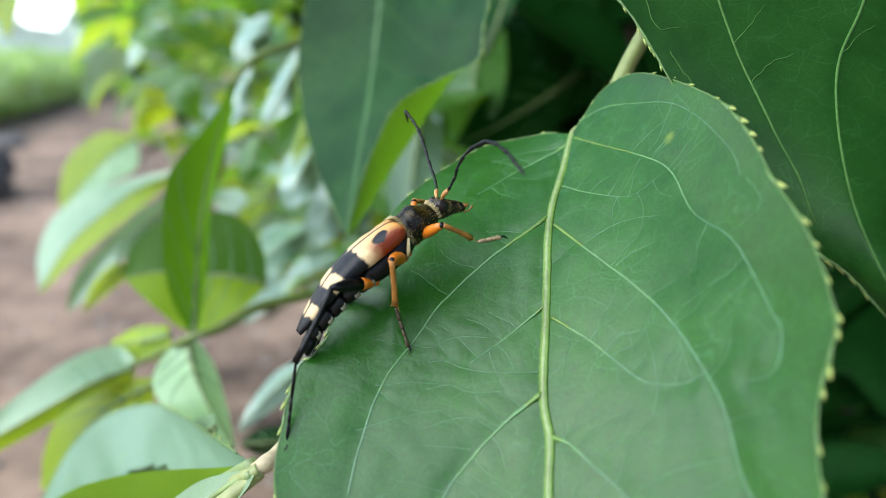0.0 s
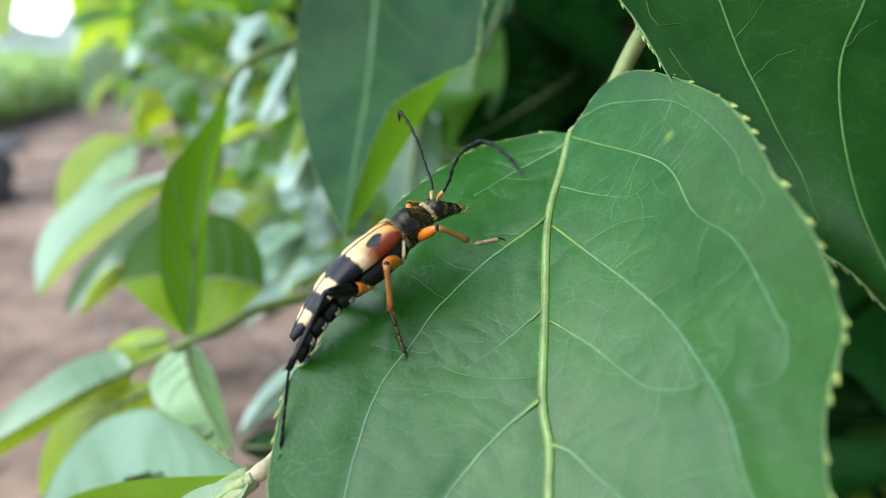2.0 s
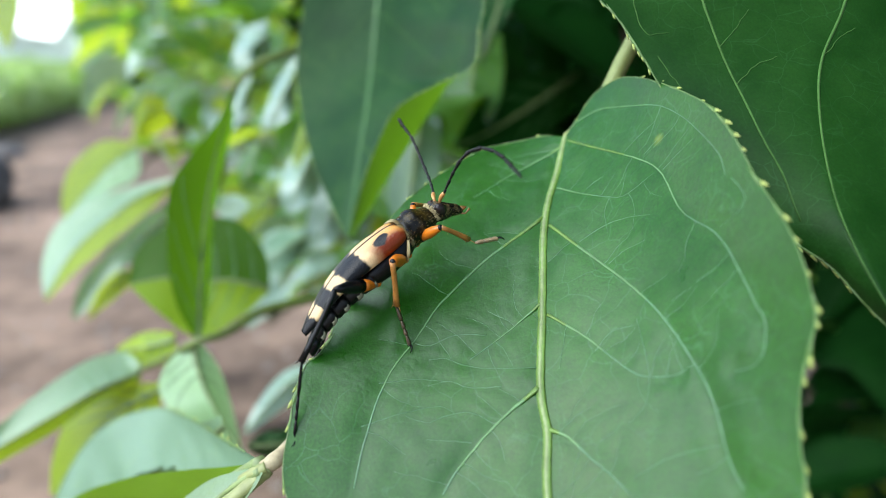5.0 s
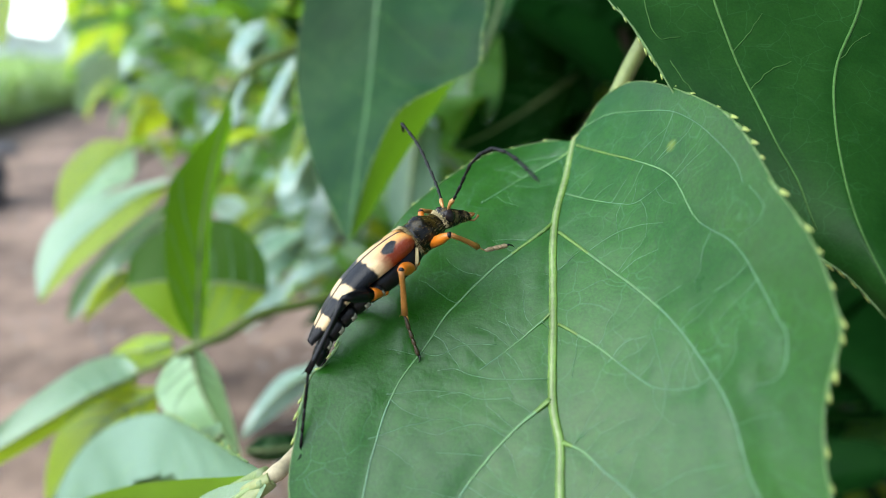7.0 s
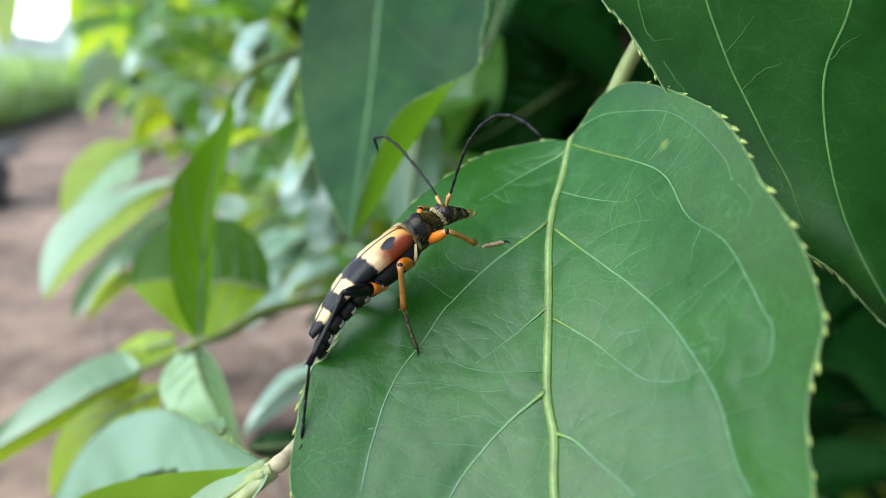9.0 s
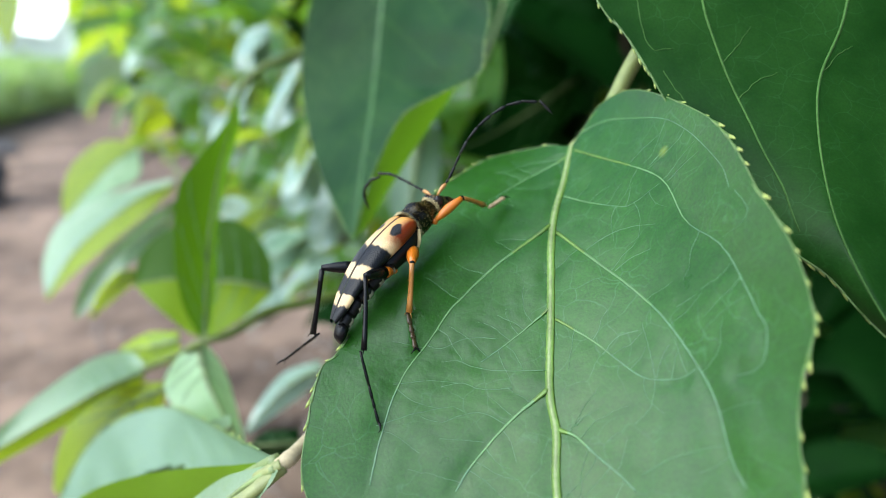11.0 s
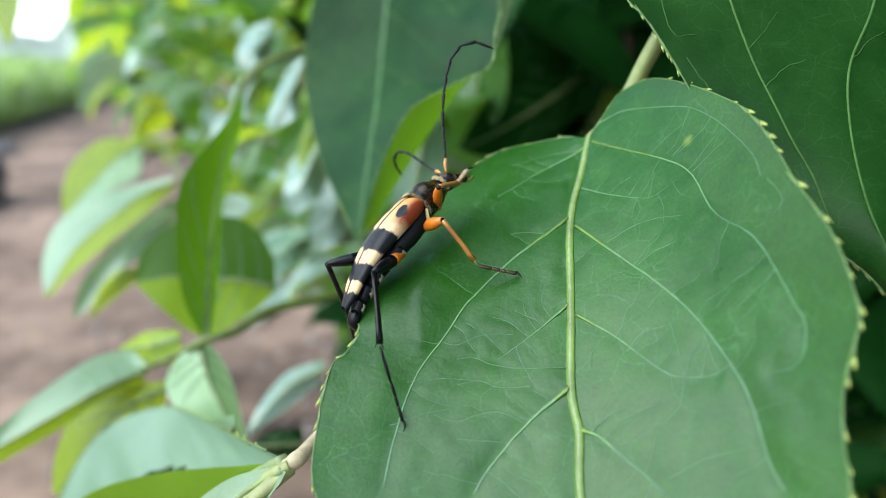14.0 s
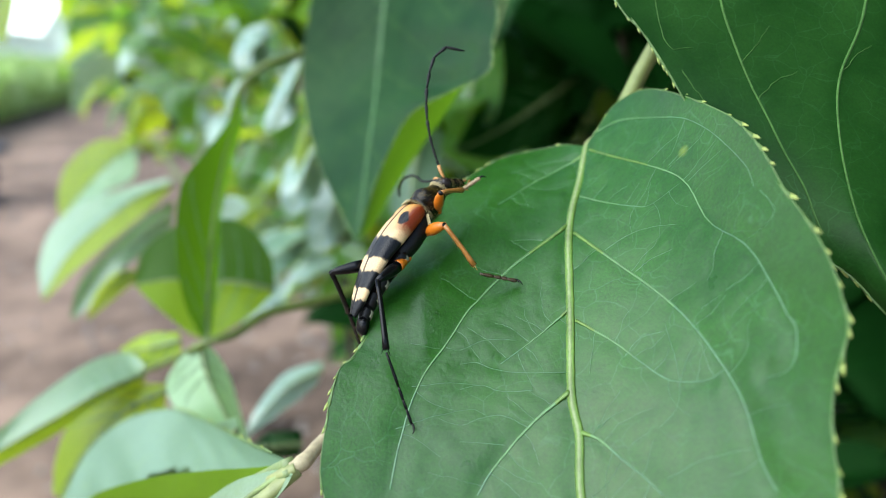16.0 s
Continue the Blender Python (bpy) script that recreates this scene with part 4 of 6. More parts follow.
young(LEAF_LIME, ((-0.0354, 0.1781, -0.0115), (-0.0380, 0.1762, -0.0185), (-0.0374, 0.1674, -0.0245)), ((-0.0342, 0.1781, -0.0115), (-0.0347, 0.1692, -0.0178), (-0.0372, 0.1673, -0.0248)), ((-0.0325, 0.1777, -0.0129), (-0.0346, 0.1758, -0.0200), (-0.0369, 0.1672, -0.0249)))


# ---- the beetle ----
def elytra_material():
    """Tan wing cases with wavy black bands, a black spot and reddish brown flanks; distances along the body in metres."""
    m, nt, bsdf = nodes_of("banded_wing_case")
    link = nt.links.new
    obj = coords(nt)
    wob = node(nt, "ShaderNodeTexNoise", Scale=1300.0, Detail=5.0)
    link(obj, wob.inputs["Vector"])
    sep = nt.nodes.new("ShaderNodeSeparateXYZ")
    link(obj, sep.inputs[0])

    def calc(op, a, b=None, c=None):
        n = nt.nodes.new("ShaderNodeMath")
        n.operation = op
        for k, v in enumerate((a, b, c)):
            if v is None:
                continue
            if isinstance(v, (int, float)):
                n.inputs[k].default_value = v
            else:
                link(v, n.inputs[k])
        return n.outputs[0]

    jag = calc("MULTIPLY_ADD", wob.outputs["Fac"], 0.11, -0.055)
    side = calc("ABSOLUTE", sep.outputs["X"])
    slant = calc("MULTIPLY_ADD", side, 25.0, jag)
    along = calc("ADD", calc("MULTIPLY", sep.outputs["Y"], -100.0), slant)
    tan, black, red = (0.52, 0.26, 0.07), (0.005, 0.0055, 0.007), (0.13, 0.019, 0.003)
    pale = (0.55, 0.39, 0.21)
    bands = ramp(nt, along, [(0.0, (0.45, 0.2, 0.05)), (0.06, tan), (0.375, pale), (0.392, black), (0.548, black), (0.562, pale), (0.65, pale),
                             (0.665, black), (0.778, black), (0.79, pale), (0.85, pale), (0.865, black)])
    flank = ramp(nt, calc("ADD", calc("MULTIPLY", side, 500.0), calc("MULTIPLY", jag, 3.0)), [(0.3, (0, 0, 0)), (0.66, (1, 1, 1))])
    front = ramp(nt, along, [(0.25, (1, 1, 1)), (0.36, (0, 0, 0))])
    mix = nt.nodes.new("ShaderNodeMix")
    mix.data_type = "RGBA"
    mix.inputs["B"].default_value = (*red, 1)
    link(calc("MULTIPLY", flank.outputs["Color"], front.outputs["Color"]), mix.inputs["Factor"])
    link(bands.outputs["Color"], mix.inputs["A"])
    dx, dy = calc("MULTIPLY_ADD", side, 1000.0, -0.95), calc("MULTIPLY_ADD", sep.outputs["Y"], 1000.0, 1.75)
    far = calc("ADD", calc("SQRT", calc("ADD", calc("POWER", dx, 2.0), calc("POWER", calc("MULTIPLY", dy, 0.8), 2.0))), calc("MULTIPLY", jag, 6.0))
    spot = ramp(nt, far, [(0.36, (1, 1, 1)), (0.48, (0, 0, 0))])
    seam = ramp(nt, calc("MULTIPLY", side, 1000.0), [(0.07, (1, 1, 1)), (0.14, (0, 0, 0))])
    dark = calc("MAXIMUM", spot.outputs["Color"], seam.outputs["Color"])
    last = nt.nodes.new("ShaderNodeMix")
    last.data_type = "RGBA"
    last.inputs["B"].default_value = (*black, 1)
    link(dark, last.inputs["Factor"])
    link(mix.outputs["Result"], last.inputs["A"])
    link(last.outputs["Result"], bsdf.inputs["Base Color"])
    pits = node(nt, "ShaderNodeTexVoronoi", Scale=7000.0)
    link(obj, pits.inputs["Vector"])
    bump = node(nt, "ShaderNodeBump", Strength=0.35, Distance=0.00006)
    link(pits.outputs["Distance"], bump.inputs["Height"])
    link(bump.outputs["Normal"], bsdf.inputs["Normal"])
    bsdf.inputs["Roughness"].default_value = 0.36
    bsdf.inputs["Specular IOR Level"].default_value = 0.22
    return m


def downy(name, dark, down, amount, rough=0.4, scale=700.0):
    """Black shell with patches of short pale down."""
    m, nt, bsdf = nodes_of(name)
    link = nt.links.new
    obj = coords(nt)
    a = node(nt, "ShaderNodeTexNoise", Scale=scale, Detail=5.0, Roughness=0.7)
    b = node(nt, "ShaderNodeTexNoise", Scale=9000.0, Detail=2.0)
    link(obj, a.inputs["Vector"])
    link(obj, b.inputs["Vector"])
    c = ramp(nt, a.outputs["Fac"], [(1 - amount - 0.06, dark), (1 - amount + 0.1, down)])
    link(c.outputs["Color"], bsdf.inputs["Base Color"])
    bump = node(nt, "ShaderNodeBump", Strength=0.5, Distance=0.00004)
    link(b.outputs["Fac"], bump.inputs["Height"])
    link(bump.outputs["Normal"], bsdf.inputs["Normal"])
    bsdf.inputs["Roughness"].default_value = rough
    bsdf.inputs["Specular IOR Level"].default_value = 0.22
    return m


WING = elytra_material()
SHELL = downy("black_downy_shell", (0.005, 0.0038, 0.0018), (0.045, 0.03, 0.006), 0.44, 0.26)
FACE = downy("dark_face", (0.006, 0.005, 0.004), (0.11, 0.08, 0.032), 0.43, 0.26, 1500.0)
BELLY = downy("belly_shell", (0.004, 0.0038, 0.0035), (0.04, 0.036, 0.022), 0.38)
GOLD = plain("golden_down", (0.16, 0.11, 0.03), 0.6, scale=3000)
DOWN = plain("pale_down", (0.34, 0.27, 0.13), 0.8, scale=3000)
BANDED = plain("grey_down_band", (0.24, 0.23, 0.16), 0.8, scale=3000)
ORANGE = plain("orange_leg", (0.46, 0.125, 0.007), 0.35, scale=2500, spread=0.2, bump=0.1, depth=0.00004)
AMBER = plain("amber_leg", (0.32, 0.13, 0.026), 0.38, scale=2500, spread=0.3, bump=0.1, depth=0.00004)
TAN = plain("tan_foot", (0.26, 0.18, 0.1), 0.45, scale=5000, spread=0.6, bump=0.3, depth=0.00004)
SCAPE = plain("tan_feeler_base", (0.42, 0.2, 0.06), 0.4, scale=4000, spread=0.4, bump=0.2, depth=0.00004)
UMBER = plain("umber_foot", (0.045, 0.027, 0.013), 0.36, scale=5000, spread=0.7, bump=0.3, depth=0.00004)
PALP = plain("brown_palp", (0.2, 0.085, 0.02), 0.4, scale=2500)
BLACK = plain("black_shell", (0.004, 0.004, 0.0045), 0.25, spec=0.18, scale=2500, bump=0.15, depth=0.00004)
FEELER = plain("grey_black_feeler", (0.008, 0.0085, 0.009), 0.5, spec=0.2, scale=4000, spread=0.4, bump=0.3, depth=0.00003)
EYE = plain("dark_eye", (0.018, 0.013, 0.012), 0.16, spec=0.2, scale=6000, bump=0.2, depth=0.00002)


def loft(bm, rings, sides=20, power=2.0, mat=0):
    """A closed hull from rings (y, half width, top, bottom), in millimetres."""
    vs = []
    for y, w, top, low in rings:
        mid, half = (top + low) / 2, (top - low) / 2
        row = []
        for k in range(sides):
            a = 2 * math.pi * k / sides
            c, s = math.cos(a), math.sin(a)
            row.append(bm.verts.new(Vector((w * math.copysign(abs(c) ** (2 / power), c), y, mid + half * math.copysign(abs(s) ** (2 / power), s))) * MM))
        vs.append(row)
    for a, b in zip(vs, vs[1:]):
        for k in range(sides):
            bm.faces.new((a[k], b[k], b[(k + 1) % sides], a[(k + 1) % sides])).material_index = mat
    bm.faces.new(vs[0]).material_index = mat
    bm.faces.new(vs[-1][::-1]).material_index = mat
    return bm


def blob(bm, at, size, turn=(0, 0, 0), seg=12):
    m = Matrix.Translation(Vector(at) * MM) @ Euler([radians(a) for a in turn]).to_matrix().to_4x4() @ Matrix.Diagonal((*[s * MM for s in size], 1))
    bmesh.ops.create_uvsphere(bm, u_segments=seg, v_segments=seg * 2 // 3, radius=1, matrix=m)
    return bm


beetle = thing("beetle", "slender longhorn beetle banded black and tan with orange legs", "beetle")

# wing cases: one for each side, meeting in a fine seam
SEAM = [(0.05, 0.8), (-0.3, 1.2), (-1.0, 1.36), (-2.4, 1.4), (-4.0, 1.26), (-5.6, 0.88), (-7.2, 0.28), (-8.6, -0.4), (-9.5, -0.9)]
SIDE = [(0.35, 0.6, 0.6), (-0.1, 1.28, 0.5), (-0.7, 1.52, 0.3), (-2.4, 1.54, 0.22), (-4.0, 1.48, 0.2), (-5.6, 1.34, 0.08), (-7.2, 1.1, -0.3), (-8.6, 0.78, -0.85), (-9.6, 0.34, -1.2)]
for sign in (1, -1):
    bm = bmesh.new()
    seam, flank = spline(SEAM, 40), spline(SIDE, 40)
    rows = []
    for s, f in zip(seam, flank):
        row = []
        for k in range(15):
            a = k / 14 * math.pi / 2
            u, v = math.sin(a) ** 0.95, max(math.cos(a), 0) ** 0.6
            y = s[0] * (1 - k / 14) + f[0] * (k / 14)
            row.append(Vector((sign * (0.02 + (f[1] - 0.02) * u), y, f[2] + (s[1] - f[2]) * v)) * MM)
        row.append(row[-1] + Vector((-sign * 0.12, 0, -0.12)) * MM)
        rows.append(row if sign > 0 else row[::-1])
    grid(bm, rows[::-1])
    part("wing_case", bm, WING, beetle, "tan wing case with black bands")
bm = bmesh.new()
tube(bm, [Vector((0, 0.15, 1.0)) * MM, Vector((0, -0.15, 1.46)) * MM, Vector((0, -0.75, 1.62)) * MM], [0.32 * MM, 0.26 * MM, 0.05 * MM], 10, 0.4)
part("scutellum", bm, DOWN, beetle, "small triangle of pale down between wing cases")

# fore body
bm = bmesh.new()
loft(bm, [(-0.05, 1.1, 1.1, -0.95), (0.1, 1.3, 1.28, -1.1), (0.35, 1.2, 1.22, -1.15), (0.7, 1.14, 1.34, -1.18), (1.1, 1.22, 1.4, -1.18), (1.45, 1.16, 1.28, -1.12), (1.8, 0.98, 1.02, -1.0),
          (2.05, 0.84, 0.84, -0.86), (2.25, 0.86, 0.82, -0.82), (2.45, 0.74, 0.66, -0.75)], 28, 2.1)
pronotum = part("pronotum", bm, SHELL, beetle, "black domed pronotum with golden down")


def down_on(shell, count, length, seed):
    """Short golden hairs that lie backwards on a shell."""
    rng, bm, faces = random.Random(seed), bmesh.new(), shell.data.polygons
    for k in range(count):
        f = faces[rng.randrange(len(faces))]
        vs = [shell.data.vertices[i].co for i in f.vertices]
        w = [rng.random() for _ in vs]
        p = sum((v * x for v, x in zip(vs, w)), Vector()) / sum(w)
        d = (f.normal * rng.uniform(0.15, 0.6) + Vector((rng.uniform(-0.4, 0.4), -1, rng.uniform(-0.3, 0.3)))).normalized()
        tube(bm, [p, p + d * length * rng.uniform(0.6, 1.2) * MM], [0.014 * MM, 0.004 * MM], 3)
    part("down", bm, GOLD, shell, "short golden down")


down_on(pronotum, 700, 0.2, 5)
# tufts of golden down along the hind edge of the pronotum and the neck
rng = random.Random(31)
for name, count, ring in (("hind_fringe", 260, (0.02, 1.3, 1.24, 0.1, -1)), ("neck_fringe", 200, (2.5, 0.82, 0.74, -0.02, 1))):
    bm = bmesh.new()
    y, w, h, mid, way = ring
    for k in range(count):
        a = rng.uniform(-0.5, math.pi + 0.5)
        p = Vector((w * math.cos(a), y + rng.uniform(-0.1, 0.1), mid + h * math.sin(a)))
        d = Vector((math.cos(a) * 0.5, way * rng.uniform(0.4, 1.0), math.sin(a) * 0.5 + rng.uniform(-0.2, 0.2))).normalized()
        tube(bm, [p * MM, (p + d * rng.uniform(0.12, 0.26)) * MM], [0.036 * MM, 0.008 * MM], 3)
    part(name, bm, DOWN, beetle, "fringe of golden down")
bm = bmesh.new()
loft(bm, [(2.35, 0.56, 0.44, -0.6), (2.55, 0.6, 0.5, -0.72), (2.85, 0.8, 0.64, -0.86), (3.2, 0.84, 0.66, -0.95), (3.5, 0.72, 0.5, -1.02), (3.75, 0.6, 0.22, -1.1), (4.0, 0.54, -0.04, -1.2), (4.2, 0.54, -0.24, -1.28),
          (4.42, 0.54, -0.42, -1.36), (4.6, 0.44, -0.62, -1.34)], 20, 2.1)
head = part("head", bm, FACE, beetle, "dark head with golden down")
for sign in (1, -1):
    bm = blob(bmesh.new(), (sign * 0.66, 3.15, 0.14), (0.32, 0.42, 0.5), (20, 0, sign * 12))
    part("eye", bm, EYE, head, "glossy dark eye")
    bm = bmesh.new()
    tube(bm, [Vector((sign * 0.22, 4.5, -0.95)) * MM, Vector((sign * 0.26, 4.85, -1.12)) * MM, Vector((sign * 0.1, 5.1, -1.2)) * MM], [0.12 * MM, 0.1 * MM, 0.03 * MM], 8)
    part("mandible", bm, PALP, head, "amber mandible")
    bm = bmesh.new()
    tube(bm, [Vector(p) * MM for p in ((sign * 0.3, 4.4, -1.25), (sign * 0.36, 4.65, -1.45), (sign * 0.36, 4.9, -1.42), (sign * 0.36, 5.15, -1.36))], [0.07 * MM, 0.07 * MM, 0.06 * MM, 0.1 * MM], 6)
    part("palp", bm, PALP, head, "short amber palp")
down_on(head, 260, 0.16, 6)

# under body
bm = bmesh.new()
loft(bm, [(0.3, 0.9, 0.4, -1.0), (-0.3, 1.24, 0.6, -1.25), (-1.2, 1.36, 0.5, -1.5), (-2.4, 1.36, 0.3, -1.62), (-3.4, 1.28, 0.2, -1.56), (-4.2, 1.1, 0.0, -1.35)], 20, 2.3)
part("thorax", bm, BELLY, beetle, "black thorax with greyish down")
for sign in (1, -1):
    bm = bmesh.new()
    tube(bm, [Vector(p) * MM for p in ((sign * 1.36, -0.25, 0.1), (sign * 1.44, -0.7, -0.6), (sign * 1.3, -1.1, -1.15))], [0.16 * MM, 0.2 * MM, 0.1 * MM], 8, 0.5)
    part("side_plate", bm, DOWN, beetle, "pale downy side plate")
belly = None
for k in range(5):
    y0, y1 = -3.6 - 1.18 * k, -3.6 - 1.18 * (k + 1)
    w0, w1 = 1.34 - 0.16 * k, 1.3 - 0.18 * (k + 1)
    drop = lambda y: -0.06 * max(-y - 3.6, 0) ** 1.85
    bm = bmesh.new()
    loft(bm, [(y0, w0 * 0.94, drop(y0), drop(y0) - 1.5 + 0.11 * k), (y0 - 0.3, w0, drop(y0), drop(y0) - 1.6 + 0.11 * k), (y1 + 0.15, w1 + 0.04, drop(y1), drop(y1) - 1.5 + 0.13 * k), (y1, w1 * 0.93, drop(y1), drop(y1) - 1.4 + 0.13 * k)], 18)
    seg = part("belly_segment", bm, BELLY, beetle, "black belly ring with a pale band")
    bm = bmesh.new()
    loft(bm, [(y0 - 0.12, w0 * 0.98 + 0.03, drop(y0) - 0.3, drop(y0) - 1.58 + 0.11 * k), (y0 - 0.55, (w0 + w1) / 2 + 0.06, drop(y0 - 0.5) - 0.3, drop(y0 - 0.5) - 1.6 + 0.115 * k)], 18)
    part("band", bm, BANDED, seg)
bm = bmesh.new()
loft(bm, [(-9.1, 0.6, -1.45, -2.5), (-9.55, 0.58, -1.7, -2.75), (-9.95, 0.5, -2.0, -2.9), (-10.1, 0.3, -2.2, -2.9)], 14)
part("tail_tip", bm, BLACK, beetle)

# legs and feelers, each piece lying along y from its own joint
LENGTHS = {"front": (2.9, 2.8, 2.5), "middle": (2.8, 3.7, 3.1), "hind": (4.0, 5.2, 5.4)}
HIPS = {"front": (0.75, 1.0, -0.75), "middle": (0.95, -1.1, -1.1), "hind": (0.8, -3.6, -1.3)}


def straight(bm, length, radii, mat=0, y0=0.0, sides=10, flat=1.0, bow=0.0):
    n = len(radii) - 1
    tube(bm, [Vector((0, y0 + length * k / n, bow * math.sin(math.pi * k / n))) * MM for k in range(n + 1)], [r * MM for r in radii], sides, flat, mat=mat)


def femur(pair):
    n = LENGTHS[pair][0]
    bm = bmesh.new()
    if pair == "hind":
        straight(bm, n * 0.4, (0.2, 0.3, 0.42, 0.47), 0)
        straight(bm, n * 0.62, (0.47, 0.47, 0.42, 0.32, 0.2), 1, n * 0.39)
    else:
        fat = 0.88 if pair == "middle" else 0.72
        straight(bm, n, [fat * r for r in (0.2, 0.36, 0.5, 0.54, 0.5, 0.38, 0.28)], 0, bow=0.08)
        straight(bm, n * 0.08, (0.2, 0.23, 0.16), 1, n * 0.95)
    blob(bm, (0, 0, 0), (0.26, 0.26, 0.26))
    return part("femur", bm, [ORANGE, BLACK], beetle, "orange femur with a black end" if pair == "hind" else "orange femur")


def tibia(pair):
    n = LENGTHS[pair][1]
    bm = bmesh.new()
    straight(bm, n, (0.22, 0.2, 0.2, 0.21, 0.23, 0.27), 0, flat=0.85, bow=0.05)
    for s in (-1, 1):
        tube(bm, [Vector((s * 0.12, n - 0.08, 0)) * MM, Vector((s * 0.3, n + 0.15, -0.06)) * MM, Vector((s * 0.42, n + 0.38, -0.1)) * MM], [0.05 * MM, 0.035 * MM, 0.01 * MM], 5)
    rng = random.Random(len(pair))
    for k in range(16):
        a, y = rng.uniform(0, 6.28), rng.uniform(0.3, n)
        d = Vector((math.cos(a), 0.7, math.sin(a)))
        p = Vector((0.15 * math.cos(a), y, 0.15 * math.sin(a)))
        tube(bm, [p * MM, (p + d * 0.16) * MM], [0.014 * MM, 0.004 * MM], 3)
    return part("tibia", bm, BLACK if pair == "hind" else AMBER, beetle, "black tibia" if pair == "hind" else "amber tibia")


def tarsus(pair):
    n = LENGTHS[pair][2]
    bm = bmesh.new()
    lead = 0.45 if pair == "hind" else 0.32
    cuts = [0, lead, lead + (1 - lead) * 0.3, lead + (1 - lead) * 0.52, 0.93]
    for a, b in zip(cuts, cuts[1:]):
        straight(bm, (b - a) * n, (0.16, 0.18, 0.22, 0.26, 0.2) if pair == "middle" else (0.14, 0.16, 0.18, 0.2, 0.15) if pair == "hind" else (0.15, 0.21, 0.27, 0.3, 0.16), 0, a * n, 8, 0.6)
    for s in (-1, 1):
        tube(bm, [Vector(p) * MM for p in ((0, n * 0.9, 0), (s * 0.2, n * 0.97, 0.08), (s * 0.4, n + 0.06, 0.0), (s * 0.46, n + 0.2, -0.16))], [0.1 * MM, 0.08 * MM, 0.05 * MM, 0.015 * MM], 6, mat=1)
    return part("tarsus", bm, [TAN if pair == "front" else UMBER if pair == "middle" else BLACK, BLACK], beetle, "jointed foot with two claws")


LIMB, STEPS = {}, {}
for pair in ("front", "middle", "hind"):
    for side in ("right", "left"):
        LIMB[pair + "_" + side] = (femur(pair), tibia(pair), tarsus(pair))
        STEPS[pair + "_" + side] = []

FEEL = {"right": [], "left": []}
SHARE = (0.09, 0.03, 0.085, 0.075, 0.1, 0.1, 0.1, 0.1, 0.1, 0.1, 0.12)
FEELER_LENGTH = 12.6
FEELERS = {"right": [], "left": []}
for side in FEELERS:
    for k, share in enumerate(SHARE):
        n = share * FEELER_LENGTH
        bm = bmesh.new()
        if k == 0:
            straight(bm, n, (0.09, 0.12, 0.15, 0.17, 0.13), 0, bow=0.08)
        else:
            w = 0.085 + 0.028 * min(k, 6) / 6
            straight(bm, n, (w * 0.75, w * 0.9, w, w * 1.15, w * 1.35, w * 0.9) if k < 10 else (w * 0.8, w, w, w * 0.8, w * 0.25), 0, sides=8)
        FEELERS[side].append(part("antenna_segment", bm, SCAPE if k == 0 else FEELER, beetle, "orange first antenna joint" if k == 0 else "grey-black antenna joint"))


def step(limb, t, knee, ankle, foot):
    """Where a leg's joints are at a time, in millimetres in the beetle's space."""
    STEPS[limb].append((t, knee, ankle, foot))


def feel(side, t, *line):
    """The line of an antenna at a time, from above its socket to the tip."""
    FEEL[side].append((t, line))


def towards(a, b):
    a, b = Vector(a) * MM, Vector(b) * MM
    return Matrix.Translation(a) @ Vector((0, 1, 0)).rotation_difference((b - a).normalized()).to_matrix().to_4x4()


# ---- the body of the shrub: denser behind the big leaf, shade put into its leaf colour, open over the path ----
def leaf_mesh(length, width, bend, fold, seed):
    place = leaf_shape(length, width, bend, fold, 0.04, 0.0, 0.42, seed)
    bm = bmesh.new()
    grid(bm, [[place(i / 10, c) for c in (-1, -0.6, -0.25, 0, 0.25, 0.6, 1)] for i in range(11)])
    bmesh.ops.remove_doubles(bm, verts=bm.verts, dist=1e-6)
    data = bpy.data.meshes.new("leaf")
    bm.to_mesh(data)
    bm.free()
    for p in data.polygons:
        p.use_smooth = True
    return data


SHAPES = []
for shade in (LEAF_FAR, LEAF_SPRING, LEAF_SHADED, LEAF_GREY):
    kinds = []
    for n, (l, w, b, f) in enumerate(((0.06, 0.034, 0.7, 0.3), (0.05, 0.026, 0.9, 0.4), (0.07, 0.036, 0.5, 0.25), (0.045, 0.022, 0.6, 0.5))):
        data = leaf_mesh(l, w, b, f, n)
        data.materials.append(shade)
        kinds.append(data)
    SHAPES.append(kinds)


